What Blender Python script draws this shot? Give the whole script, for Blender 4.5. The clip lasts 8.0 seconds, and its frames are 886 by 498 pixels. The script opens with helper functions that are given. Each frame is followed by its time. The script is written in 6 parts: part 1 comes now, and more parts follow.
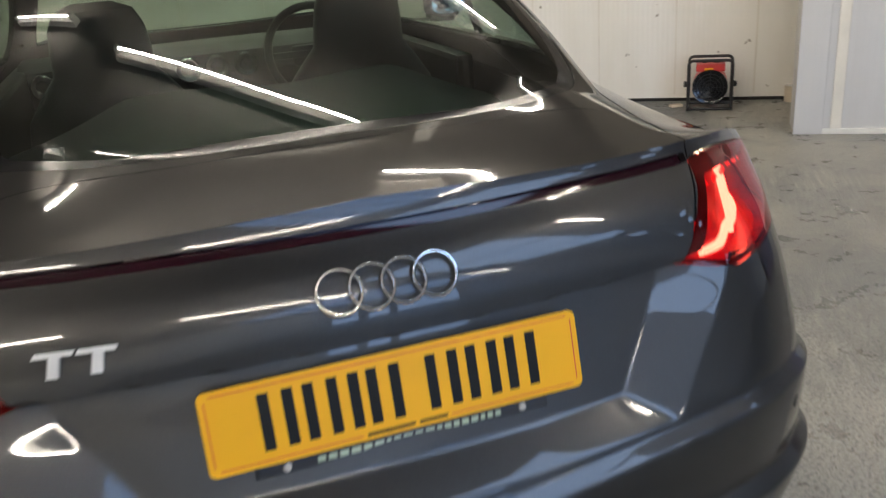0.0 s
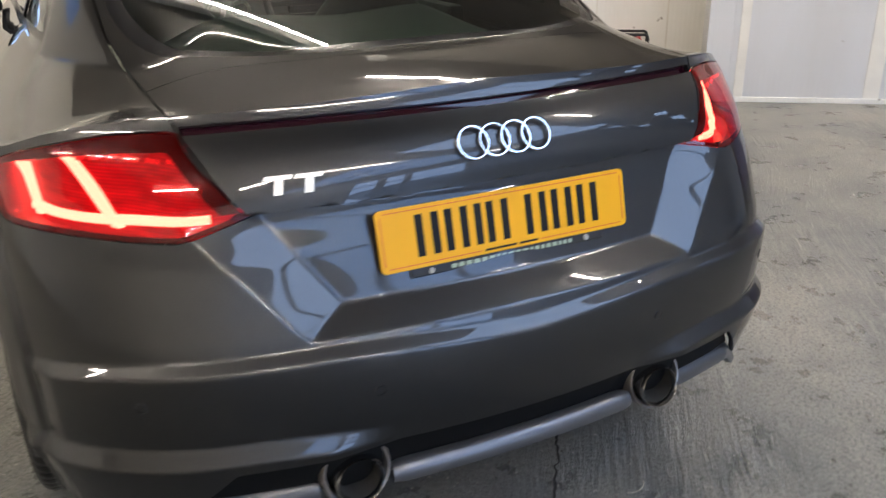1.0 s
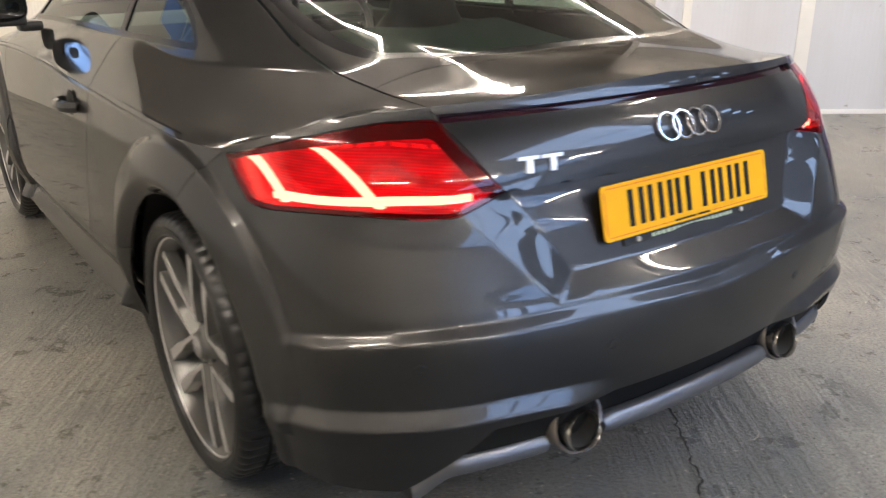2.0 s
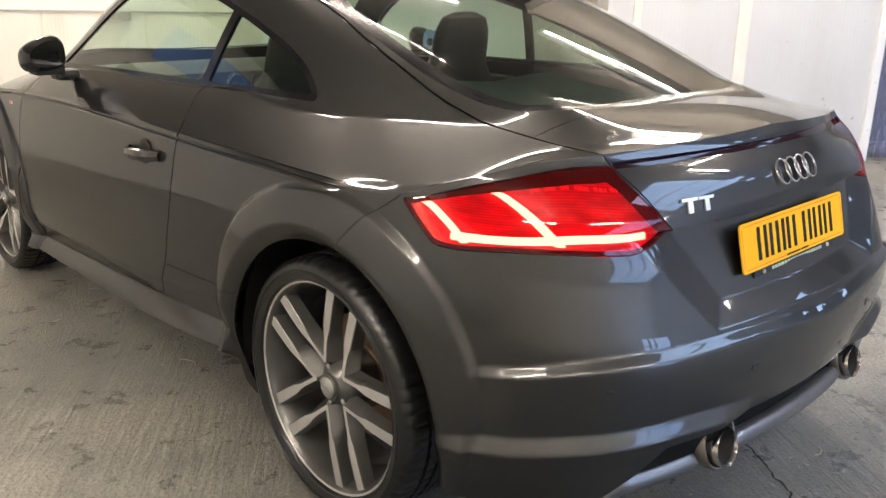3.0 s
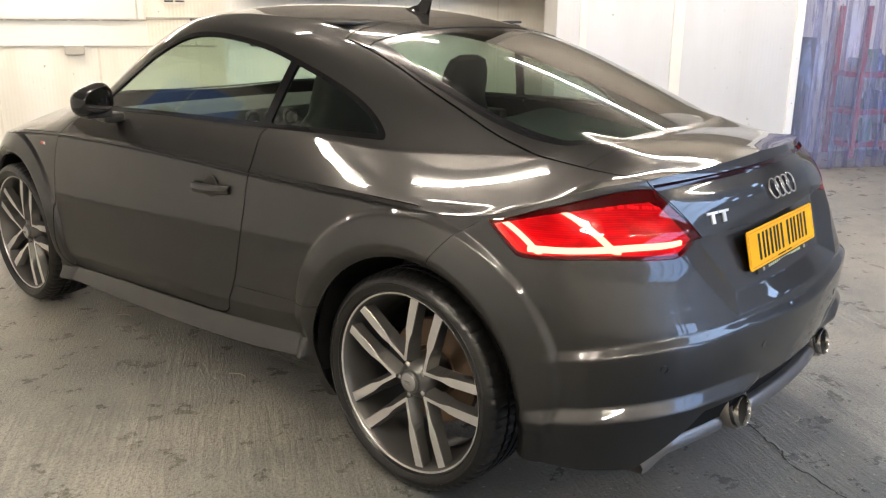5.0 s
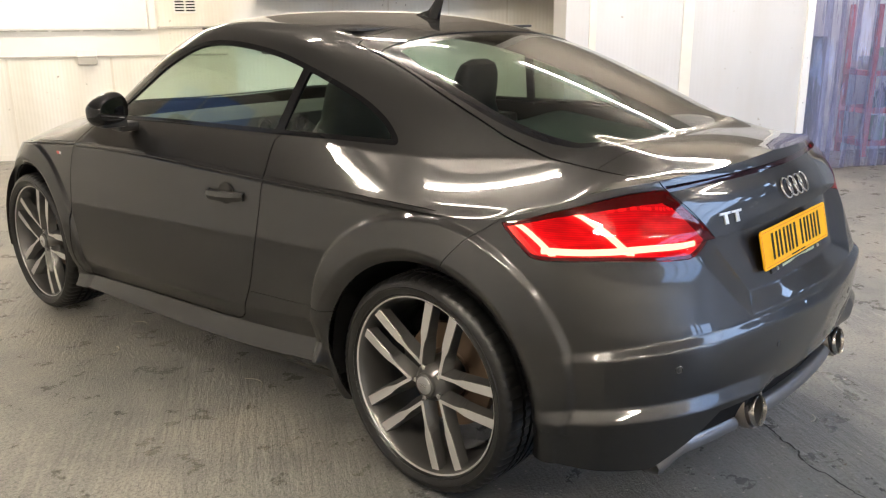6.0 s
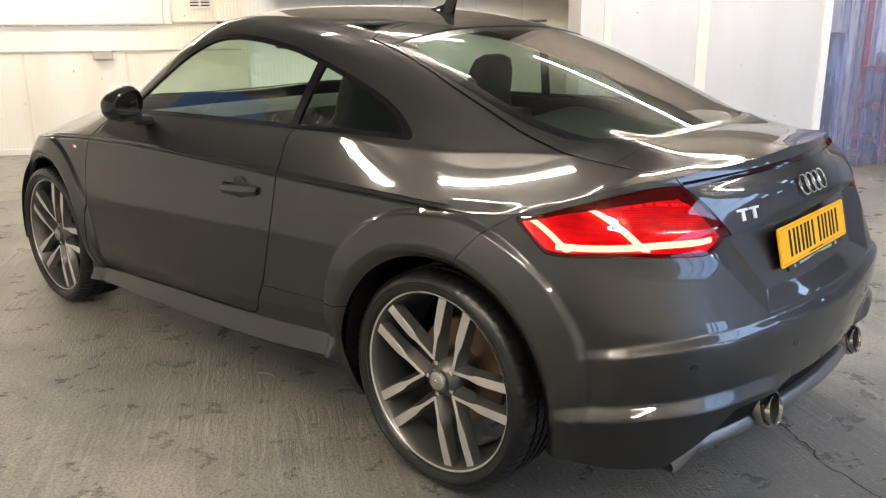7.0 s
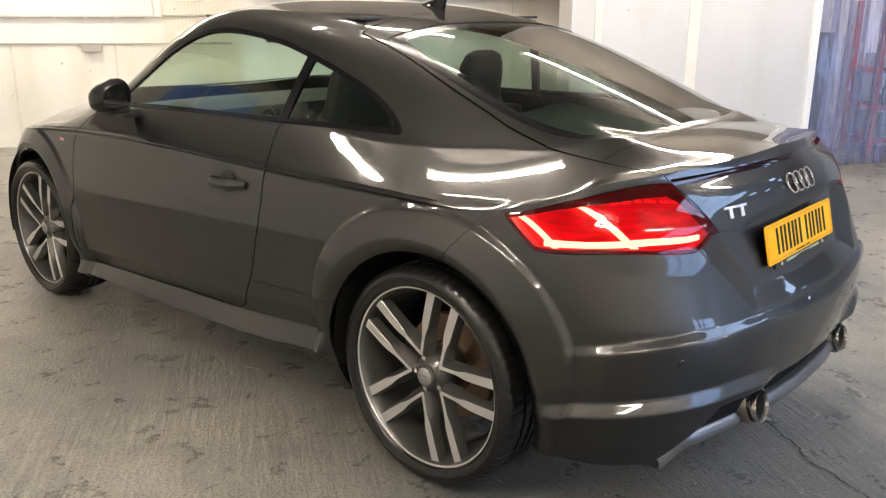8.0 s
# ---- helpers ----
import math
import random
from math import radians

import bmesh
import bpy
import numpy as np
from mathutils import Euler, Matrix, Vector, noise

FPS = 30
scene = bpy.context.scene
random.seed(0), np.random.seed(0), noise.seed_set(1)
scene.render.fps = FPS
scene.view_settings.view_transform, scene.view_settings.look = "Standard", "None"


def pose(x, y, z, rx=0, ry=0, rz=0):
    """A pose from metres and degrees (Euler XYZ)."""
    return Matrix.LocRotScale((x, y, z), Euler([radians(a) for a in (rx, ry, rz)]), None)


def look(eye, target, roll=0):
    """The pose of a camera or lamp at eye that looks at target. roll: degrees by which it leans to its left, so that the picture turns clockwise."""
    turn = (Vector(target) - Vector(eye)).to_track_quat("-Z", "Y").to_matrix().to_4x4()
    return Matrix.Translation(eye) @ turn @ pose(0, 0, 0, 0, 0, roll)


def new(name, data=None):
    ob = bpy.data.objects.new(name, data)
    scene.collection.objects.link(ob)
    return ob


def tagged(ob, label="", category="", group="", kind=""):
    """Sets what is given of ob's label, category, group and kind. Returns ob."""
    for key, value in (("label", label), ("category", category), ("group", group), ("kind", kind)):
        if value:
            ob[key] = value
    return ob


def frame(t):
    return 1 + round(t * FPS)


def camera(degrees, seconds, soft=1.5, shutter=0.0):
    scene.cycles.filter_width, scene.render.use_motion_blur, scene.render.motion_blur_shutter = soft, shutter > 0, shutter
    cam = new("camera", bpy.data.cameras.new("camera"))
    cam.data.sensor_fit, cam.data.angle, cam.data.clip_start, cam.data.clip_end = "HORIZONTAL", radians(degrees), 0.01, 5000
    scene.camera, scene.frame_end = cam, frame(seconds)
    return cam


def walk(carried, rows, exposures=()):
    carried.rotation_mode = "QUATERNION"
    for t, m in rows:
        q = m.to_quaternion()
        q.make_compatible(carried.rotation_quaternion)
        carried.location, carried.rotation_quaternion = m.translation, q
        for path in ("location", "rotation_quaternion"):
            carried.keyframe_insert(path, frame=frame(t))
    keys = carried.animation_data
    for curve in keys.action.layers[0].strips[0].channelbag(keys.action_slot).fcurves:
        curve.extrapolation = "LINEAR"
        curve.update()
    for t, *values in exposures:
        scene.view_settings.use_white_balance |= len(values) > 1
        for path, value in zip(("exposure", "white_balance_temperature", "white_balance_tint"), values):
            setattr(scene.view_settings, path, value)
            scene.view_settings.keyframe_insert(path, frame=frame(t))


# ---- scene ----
cam = camera(55.9, 8.0, 1.2, 0.5)
PATH = [
    (0, (-0.233, -1.658, 1.299), (0.34, 0.119, 0.583), -4.5),
    (0.3, (-0.344, -1.785, 1.267), (0.276, -0.016, 0.572), -5.1),
    (0.5, (-0.449, -1.844, 1.297), (0.212, -0.105, 0.563), -3.2),
    (1, (-0.738, -1.953, 1.271), (0.069, -0.292, 0.504), -1.1),
    (1.5, (-1.067, -1.895, 1.266), (-0.129, -0.303, 0.5), -0.8),
    (2, (-1.4, -1.801, 1.249), (-0.328, -0.268, 0.543), -0.5),
    (2.2, (-1.531, -1.758, 1.264), (-0.417, -0.247, 0.575), -0.0),
    (3.3, (-2.031, -1.486, 1.269), (-0.672, -0.135, 0.695), 1.0),
    (3.5, (-2.105, -1.478, 1.29), (-0.724, -0.152, 0.713), 1.1),
    (4, (-2.317, -1.487, 1.332), (-0.885, -0.213, 0.76), 1.0),
    (4.5, (-2.431, -1.509, 1.356), (-0.977, -0.254, 0.798), 0.8),
    (6, (-2.482, -1.523, 1.36), (-1.043, -0.242, 0.824), -0.4),
    (6.5, (-2.481, -1.519, 1.354), (-1.057, -0.222, 0.815), -0.6),
    (7, (-2.478, -1.514, 1.355), (-1.06, -0.212, 0.81), -0.3),
    (7.5, (-2.475, -1.513, 1.351), (-1.05, -0.221, 0.803), -0.0),
    (8, (-2.475, -1.516, 1.352), (-1.043, -0.234, 0.799), 0.3),
]
walk(cam, [(t, look(eye, target, roll)) for t, eye, target, roll in PATH], ((0.0, -0.14, 6300, 12), (1.0, 0.12, 6250, 15), (2.0, 0.46, 6450, 16), (3.5, 0.61, 6470, 14), (4.5, 0.61, 6490, 14), (8.0, 0.54, 6490, 14)))

# ---- world and light ----
world = bpy.data.worlds.new("world")
scene.world = world
world.use_nodes = True
world.node_tree.nodes["Background"].inputs[0].default_value = (0.60, 0.72, 1.0, 1)
world.node_tree.nodes["Background"].inputs[1].default_value = 1.2

# daylight through the vehicle entrance behind the camera
day = bpy.data.lights.new("entrance_daylight", "AREA")
day.shape, day.size, day.size_y, day.energy, day.color = "RECTANGLE", 3.8, 2.3, 140.0, (0.40, 0.62, 1.0)

# the room's walls run at an angle to the car: A is a corner on the partition, ALONG and AWAY its two directions
A = np.array([3.31, 2.28])
ALONG = np.array([0.813, -0.582])
AWAY = np.array([0.582, 0.813])
ROOM_H = 3.2


def at_room(s, n, z=0.0):
    p = A + s * ALONG + n * AWAY
    return Vector((p[0], p[1], z))


p0, p1 = at_room(6.5, -11.0, 1.2), at_room(2.6, -3.0, 0.8)
new("entrance_daylight", day).matrix_world = look(p0, p1)

# ---- materials ----
def material(name, colour, rough=0.5, metal=0.0, vary=0.12, scale=8.0, bump=0.0, bump_scale=60.0, coat=0.0, spec=0.5, colour2=None):
    m = bpy.data.materials.new(name)
    m.use_nodes = True
    nt = m.node_tree
    b = nt.nodes["Principled BSDF"]
    b.inputs["Roughness"].default_value = rough
    b.inputs["Metallic"].default_value = metal
    b.inputs["Coat Weight"].default_value = coat
    b.inputs["Coat Roughness"].default_value = 0.03
    b.inputs["Specular IOR Level"].default_value = spec
    co = nt.nodes.new("ShaderNodeTexCoord")
    n1 = nt.nodes.new("ShaderNodeTexNoise")
    n1.inputs["Scale"].default_value = scale
    n1.inputs["Detail"].default_value = 6
    nt.links.new(co.outputs["Object"], n1.inputs["Vector"])
    ramp = nt.nodes.new("ShaderNodeMix")
    ramp.data_type = "RGBA"
    c2 = colour2 if colour2 else tuple(c * (1 - vary) for c in colour)
    ramp.inputs[6].default_value = (*c2, 1)
    ramp.inputs[7].default_value = (*tuple(min(1, c * (1 + vary)) for c in colour), 1)
    nt.links.new(n1.outputs["Fac"], ramp.inputs[0])
    nt.links.new(ramp.outputs[2], b.inputs["Base Color"])
    if bump:
        n2 = nt.nodes.new("ShaderNodeTexNoise")
        n2.inputs["Scale"].default_value = bump_scale
        n2.inputs["Detail"].default_value = 4
        nt.links.new(co.outputs["Object"], n2.inputs["Vector"])
        bp = nt.nodes.new("ShaderNodeBump")
        bp.inputs["Strength"].default_value = bump
        bp.inputs["Distance"].default_value = 0.01
        nt.links.new(n2.outputs["Fac"], bp.inputs["Height"])
        nt.links.new(bp.outputs["Normal"], b.inputs["Normal"])
    return m


def glow(name, colour, strength):
    m = bpy.data.materials.new(name)
    m.use_nodes = True
    b = m.node_tree.nodes["Principled BSDF"]
    b.inputs["Base Color"].default_value = (*tuple(0.15 * c for c in colour), 1)
    b.inputs["Emission Color"].default_value = (*colour, 1)
    b.inputs["Emission Strength"].default_value = strength
    return m


BLACK = material("black_plastic", (0.012, 0.012, 0.012), 0.45)
TRIM_BLACK = material("satin_black", (0.008, 0.008, 0.009), 0.2, vary=0.08)
TRIM_BLACK.node_tree.nodes["Principled BSDF"].inputs["Specular IOR Level"].default_value = 0.18
BLACK_GLOSS = material("gloss_black", (0.008, 0.008, 0.009), 0.08, vary=0.05)


def glass(name, tint, gloss=1.0):
    """Window glass: tinted see-through, with a mirror-like sheen that grows towards grazing."""
    m = bpy.data.materials.new(name)
    m.use_nodes = True
    nt = m.node_tree
    nt.nodes.remove(nt.nodes["Principled BSDF"])
    t = nt.nodes.new("ShaderNodeBsdfTransparent")
    t.inputs[0].default_value = (*tint, 1)
    g = nt.nodes.new("ShaderNodeBsdfGlossy")
    g.inputs["Roughness"].default_value = 0.01
    g.inputs[0].default_value = (gloss, gloss, gloss, 1)
    lw = nt.nodes.new("ShaderNodeLayerWeight")
    lw.inputs[0].default_value = 0.5
    pw = nt.nodes.new("ShaderNodeMath")
    pw.operation = "POWER"
    pw.inputs[1].default_value = 5.4
    nt.links.new(lw.outputs["Facing"], pw.inputs[0])
    fr = nt.nodes.new("ShaderNodeMapRange")
    fr.inputs["To Min"].default_value = 0.045
    fr.inputs["To Max"].default_value = 0.95
    nt.links.new(pw.outputs[0], fr.inputs["Value"])
    mx = nt.nodes.new("ShaderNodeMixShader")
    nt.links.new(fr.outputs[0], mx.inputs[0])
    nt.links.new(t.outputs[0], mx.inputs[1])
    nt.links.new(g.outputs[0], mx.inputs[2])
    nt.links.new(mx.outputs[0], nt.nodes["Material Output"].inputs[0])
    return m


def hazy(name, tint, film, amount):
    """Soft plastic sheet: see-through with a milky film."""
    m = glass(name, tint)
    nt = m.node_tree
    out = nt.nodes["Material Output"]
    clear = out.inputs[0].links[0].from_socket
    d = nt.nodes.new("ShaderNodeBsdfDiffuse")
    d.inputs[0].default_value = (*film, 1)
    n = nt.nodes.new("ShaderNodeTexNoise")
    n.inputs["Scale"].default_value = 9.0
    n.inputs["Detail"].default_value = 5
    r = nt.nodes.new("ShaderNodeMapRange")
    r.inputs["To Min"].default_value = amount * 0.4
    r.inputs["To Max"].default_value = amount * 1.6
    nt.links.new(n.outputs["Fac"], r.inputs["Value"])
    mx = nt.nodes.new("ShaderNodeMixShader")
    nt.links.new(r.outputs[0], mx.inputs[0])
    nt.links.new(clear, mx.inputs[1])
    nt.links.new(d.outputs[0], mx.inputs[2])
    nt.links.new(mx.outputs[0], out.inputs[0])
    return m


GLASS = glass("tinted_glass", (0.70, 0.80, 0.73))
GLASS_DARK = glass("dark_glass", (0.45, 0.54, 0.48))
GLASS_REAR = glass("rear_glass", (0.37, 0.46, 0.40))
LENS = glass("red_lens", (0.92, 0.11, 0.10))


def lamp_material():
    """Lit red reflector with fine level ribs."""
    m = glow("lamp_red", (1.0, 0.004, 0.045), 0.8)
    nt = m.node_tree
    co = nt.nodes.new("ShaderNodeTexCoord")
    w = nt.nodes.new("ShaderNodeTexWave")
    w.bands_direction = "Z"
    w.inputs["Scale"].default_value = 60.0
    w.inputs["Distortion"].default_value = 0.8
    nt.links.new(co.outputs["Object"], w.inputs["Vector"])
    r = nt.nodes.new("ShaderNodeMapRange")
    r.inputs["To Min"].default_value = 0.38
    r.inputs["To Max"].default_value = 0.64
    nt.links.new(w.outputs["Fac"], r.inputs["Value"])
    mp = nt.nodes.new("ShaderNodeMapping")
    mp.inputs["Scale"].default_value = (14.0, 14.0, 60.0)
    nt.links.new(co.outputs["Object"], mp.inputs["Vector"])
    n = nt.nodes.new("ShaderNodeTexNoise")
    n.inputs["Scale"].default_value = 1.0
    n.inputs["Detail"].default_value = 3
    nt.links.new(mp.outputs[0], n.inputs["Vector"])
    r2 = nt.nodes.new("ShaderNodeMapRange")
    r2.inputs["From Min"].default_value = 0.35
    r2.inputs["From Max"].default_value = 0.62
    r2.inputs["To Min"].default_value = 0.45
    r2.inputs["To Max"].default_value = 1.05
    nt.links.new(n.outputs["Fac"], r2.inputs["Value"])
    mu = nt.nodes.new("ShaderNodeMath")
    mu.operation = "MULTIPLY"
    nt.links.new(r.outputs[0], mu.inputs[0])
    nt.links.new(r2.outputs[0], mu.inputs[1])
    nt.links.new(mu.outputs[0], nt.nodes["Principled BSDF"].inputs["Emission Strength"])
    return m


LAMP_RED = lamp_material()
BAR = glow("light_guide", (1.0, 0.80, 0.50), 10.0)
TICK = glow("tick_glow", (1.0, 0.05, 0.06), 1.3)
LAMP_DARK = material("smoked_red", (0.05, 0.004, 0.006), 0.15)
HOUSING = material("lamp_housing", (0.30, 0.008, 0.012), 0.35)
MATT_BLACK = material("matt_black", (0.006, 0.006, 0.0062), 0.8, spec=0.15)
STRIP = material("strip_lens", (0.02, 0.002, 0.006), 0.08)
CHROME = material("chrome", (0.85, 0.85, 0.86), 0.08, 1.0, 0.03)
TYRE_RUBBER = material("tyre_rubber", (0.008, 0.0078, 0.0076), 0.30, spec=0.5, vary=0.25, scale=20.0, bump=0.12, bump_scale=140.0)
CEIL = material("ceiling_grey", (0.24, 0.228, 0.213), 0.8)
TUBE = glow("tube_glow", (1.0, 0.91, 0.75), 380.0)
SILVER = material("satin_silver", (0.72, 0.72, 0.72), 0.32, 0.5, 0.03)


def floor_material():
    """Old concrete: grey-green paint worn through, brushed ribs along AWAY, stains and dust."""
    m = bpy.data.materials.new("painted_concrete")
    m.use_nodes = True
    nt = m.node_tree
    L = nt.links.new
    b = nt.nodes["Principled BSDF"]
    co = nt.nodes.new("ShaderNodeTexCoord")
    turn = nt.nodes.new("ShaderNodeMapping")
    turn.inputs["Rotation"].default_value[2] = -math.atan2(AWAY[1], AWAY[0])
    L(co.outputs["Object"], turn.inputs["Vector"])

    def noise_tex(scale, detail=6, stretch=None, rough=0.6, dist=0.0):
        n = nt.nodes.new("ShaderNodeTexNoise")
        n.inputs["Scale"].default_value = scale
        n.inputs["Detail"].default_value = detail
        n.inputs["Roughness"].default_value = rough
        n.inputs["Distortion"].default_value = dist
        if stretch:
            mp = nt.nodes.new("ShaderNodeMapping")
            mp.inputs["Scale"].default_value = stretch
            L(turn.outputs[0], mp.inputs["Vector"])
            L(mp.outputs[0], n.inputs["Vector"])
        else:
            L(co.outputs["Object"], n.inputs["Vector"])
        return n.outputs["Fac"]

    def ramp_node(fac, a, b2):
        r = nt.nodes.new("ShaderNodeMapRange")
        r.inputs["From Min"].default_value = a
        r.inputs["From Max"].default_value = b2
        L(fac, r.inputs["Value"])
        return r.outputs[0]

    def mix(fac, c1, c2):
        x = nt.nodes.new("ShaderNodeMix")
        x.data_type = "RGBA"
        for i, c in ((6, c1), (7, c2)):
            if isinstance(c, tuple):
                x.inputs[i].default_value = (*c, 1)
            else:
                L(c, x.inputs[i])
        L(fac, x.inputs[0])
        return x.outputs[2]

    def mul(a, b2):
        x = nt.nodes.new("ShaderNodeMath")
        x.operation = "MULTIPLY"
        L(a, x.inputs[0])
        if isinstance(b2, float):
            x.inputs[1].default_value = b2
        else:
            L(b2, x.inputs[1])
        return x.outputs[0]

    ribs = noise_tex(1.0, 3, (4.0, 40.0, 1.0), 0.55, 0.3)
    fine = noise_tex(1.0, 4, (40.0, 90.0, 1.0), 0.7)
    big = noise_tex(1.1, 5)
    mid_ = noise_tex(6.0, 8, rough=0.7)
    grain = noise_tex(90.0, 4, rough=0.75)
    spots = noise_tex(26.0, 3)
    patch = noise_tex(0.9, 3, rough=0.5, dist=0.4)
    wear = mul(ramp_node(ribs, 0.48, 0.64), ramp_node(patch, 0.46, 0.60))
    base = mix(ramp_node(mid_, 0.36, 0.64), (0.16, 0.162, 0.148), (0.30, 0.29, 0.255))
    dusty = mix(ramp_node(big, 0.42, 0.68), base, (0.41, 0.38, 0.315))
    worn = mix(mul(wear, 0.6), dusty, (0.47, 0.44, 0.375))
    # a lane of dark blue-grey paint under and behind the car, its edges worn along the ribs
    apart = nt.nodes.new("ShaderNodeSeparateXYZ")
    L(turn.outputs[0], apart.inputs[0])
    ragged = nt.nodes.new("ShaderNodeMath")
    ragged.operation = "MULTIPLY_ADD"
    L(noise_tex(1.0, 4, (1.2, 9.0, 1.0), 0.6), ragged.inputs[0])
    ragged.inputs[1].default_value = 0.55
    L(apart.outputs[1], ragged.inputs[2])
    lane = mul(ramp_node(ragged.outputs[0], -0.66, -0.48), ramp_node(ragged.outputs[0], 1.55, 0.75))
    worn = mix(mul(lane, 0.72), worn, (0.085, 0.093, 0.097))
    blot = noise_tex(3.2, 6, rough=0.65, dist=0.6)
    stained = mix(mul(ramp_node(blot, 0.50, 0.70), 0.45), worn, (0.075, 0.077, 0.072))
    dirt = mix(mul(ramp_node(spots, 0.66, 0.74), 0.6), stained, (0.10, 0.10, 0.09))
    final = mix(mul(ramp_node(grain, 0.46, 0.62), 0.72), dirt, (0.085, 0.085, 0.078))
    chips = noise_tex(55.0, 2)
    final = mix(mul(ramp_node(chips, 0.66, 0.72), 0.7), final, (0.50, 0.46, 0.39))
    L(final, b.inputs["Base Color"])
    rr = nt.nodes.new("ShaderNodeMapRange")
    rr.inputs["To Min"].default_value = 0.16
    rr.inputs["To Max"].default_value = 0.44
    L(mid_, rr.inputs["Value"])
    L(rr.outputs[0], b.inputs["Roughness"])
    s = nt.nodes.new("ShaderNodeMath")
    s.operation = "ADD"
    L(mul(ribs, ramp_node(patch, 0.42, 0.60)), s.inputs[0])
    L(mul(fine, 0.45), s.inputs[1])
    s2 = nt.nodes.new("ShaderNodeMath")
    s2.operation = "ADD"
    L(s.outputs[0], s2.inputs[0])
    L(mul(grain, 0.5), s2.inputs[1])
    bp = nt.nodes.new("ShaderNodeBump")
    bp.inputs["Strength"].default_value = 1.0
    bp.inputs["Distance"].default_value = 0.012
    L(s2.outputs[0], bp.inputs["Height"])
    L(bp.outputs[0], b.inputs["Normal"])
    return m


def wall_material(name, colour, dirt, rib=0.22):
    """White ribbed sheet: faint upright ribs, smears and scuffs."""
    m = bpy.data.materials.new(name)
    m.use_nodes = True
    nt = m.node_tree
    L = nt.links.new
    b = nt.nodes["Principled BSDF"]
    b.inputs["Roughness"].default_value = 0.38
    co = nt.nodes.new("ShaderNodeTexCoord")
    mp = nt.nodes.new("ShaderNodeMapping")
    mp.inputs["Rotation"].default_value[2] = -math.atan2(ALONG[1], ALONG[0])
    L(co.outputs["Object"], mp.inputs["Vector"])
    st = nt.nodes.new("ShaderNodeMapping")
    st.inputs["Scale"].default_value = (1.6, 1.6, 0.35)
    L(mp.outputs[0], st.inputs["Vector"])
    n = nt.nodes.new("ShaderNodeTexNoise")
    n.inputs["Scale"].default_value = 2.0
    n.inputs["Detail"].default_value = 7
    L(st.outputs[0], n.inputs["Vector"])
    r = nt.nodes.new("ShaderNodeMapRange")
    r.inputs["From Min"].default_value = 0.42
    r.inputs["From Max"].default_value = 0.80
    L(n.outputs["Fac"], r.inputs["Value"])
    x = nt.nodes.new("ShaderNodeMix")
    x.data_type = "RGBA"
    x.inputs[6].default_value = (*colour, 1)
    x.inputs[7].default_value = (*dirt, 1)
    L(r.outputs[0], x.inputs[0])
    sp = nt.nodes.new("ShaderNodeTexNoise")
    sp.inputs["Scale"].default_value = 14.0
    sp.inputs["Detail"].default_value = 2
    L(co.outputs["Object"], sp.inputs["Vector"])
    r2 = nt.nodes.new("ShaderNodeMapRange")
    r2.inputs["From Min"].default_value = 0.72
    r2.inputs["From Max"].default_value = 0.78
    L(sp.outputs["Fac"], r2.inputs["Value"])
    y = nt.nodes.new("ShaderNodeMix")
    y.data_type = "RGBA"
    y.inputs[7].default_value = (0.38, 0.34, 0.28, 1)
    L(x.outputs[2], y.inputs[6])
    L(r2.outputs[0], y.inputs[0])
    L(y.outputs[2], b.inputs["Base Color"])
    w = nt.nodes.new("ShaderNodeTexWave")
    w.wave_profile = "SIN"
    w.inputs["Scale"].default_value = 9.0
    w.inputs["Distortion"].default_value = 0.15
    L(mp.outputs[0], w.inputs["Vector"])
    bp = nt.nodes.new("ShaderNodeBump")
    bp.inputs["Strength"].default_value = rib
    bp.inputs["Distance"].default_value = 0.004
    L(w.outputs["Fac"], bp.inputs["Height"])
    L(bp.outputs[0], b.inputs["Normal"])
    return m


def paint_material():
    """Metallic lacquer: fine flakes under a clear coat, with a little dust."""
    m = bpy.data.materials.new("grey_metallic_paint")
    m.use_nodes = True
    nt = m.node_tree
    L = nt.links.new
    b = nt.nodes["Principled BSDF"]
    co = nt.nodes.new("ShaderNodeTexCoord")
    v = nt.nodes.new("ShaderNodeTexVoronoi")
    v.inputs["Scale"].default_value = 2600.0
    L(co.outputs["Object"], v.inputs["Vector"])
    x = nt.nodes.new("ShaderNodeMix")
    x.data_type = "RGBA"
    x.inputs[6].default_value = (0.030, 0.0294, 0.0294, 1)
    x.inputs[7].default_value = (0.070, 0.069, 0.069, 1)
    L(v.outputs["Color"], x.inputs[0])
    L(x.outputs[2], b.inputs["Base Color"])
    n = nt.nodes.new("ShaderNodeTexNoise")
    n.inputs["Scale"].default_value = 5.0
    n.inputs["Detail"].default_value = 8
    L(co.outputs["Object"], n.inputs["Vector"])
    r = nt.nodes.new("ShaderNodeMapRange")
    r.inputs["To Min"].default_value = 0.43
    r.inputs["To Max"].default_value = 0.49
    L(n.outputs["Fac"], r.inputs["Value"])
    L(r.outputs[0], b.inputs["Roughness"])
    b.inputs["Metallic"].default_value = 1.0
    b.inputs["Coat Weight"].default_value = 1.0
    r3 = nt.nodes.new("ShaderNodeMapRange")
    r3.inputs["From Min"].default_value = 0.35
    r3.inputs["From Max"].default_value = 0.75
    r3.inputs["To Min"].default_value = 0.012
    r3.inputs["To Max"].default_value = 0.05
    L(n.outputs["Fac"], r3.inputs["Value"])
    L(r3.outputs[0], b.inputs["Coat Roughness"])
    b.inputs["Coat IOR"].default_value = 1.5
    b.inputs["Specular Tint"].default_value = (0.35, 0.35, 0.35, 1)
    return m


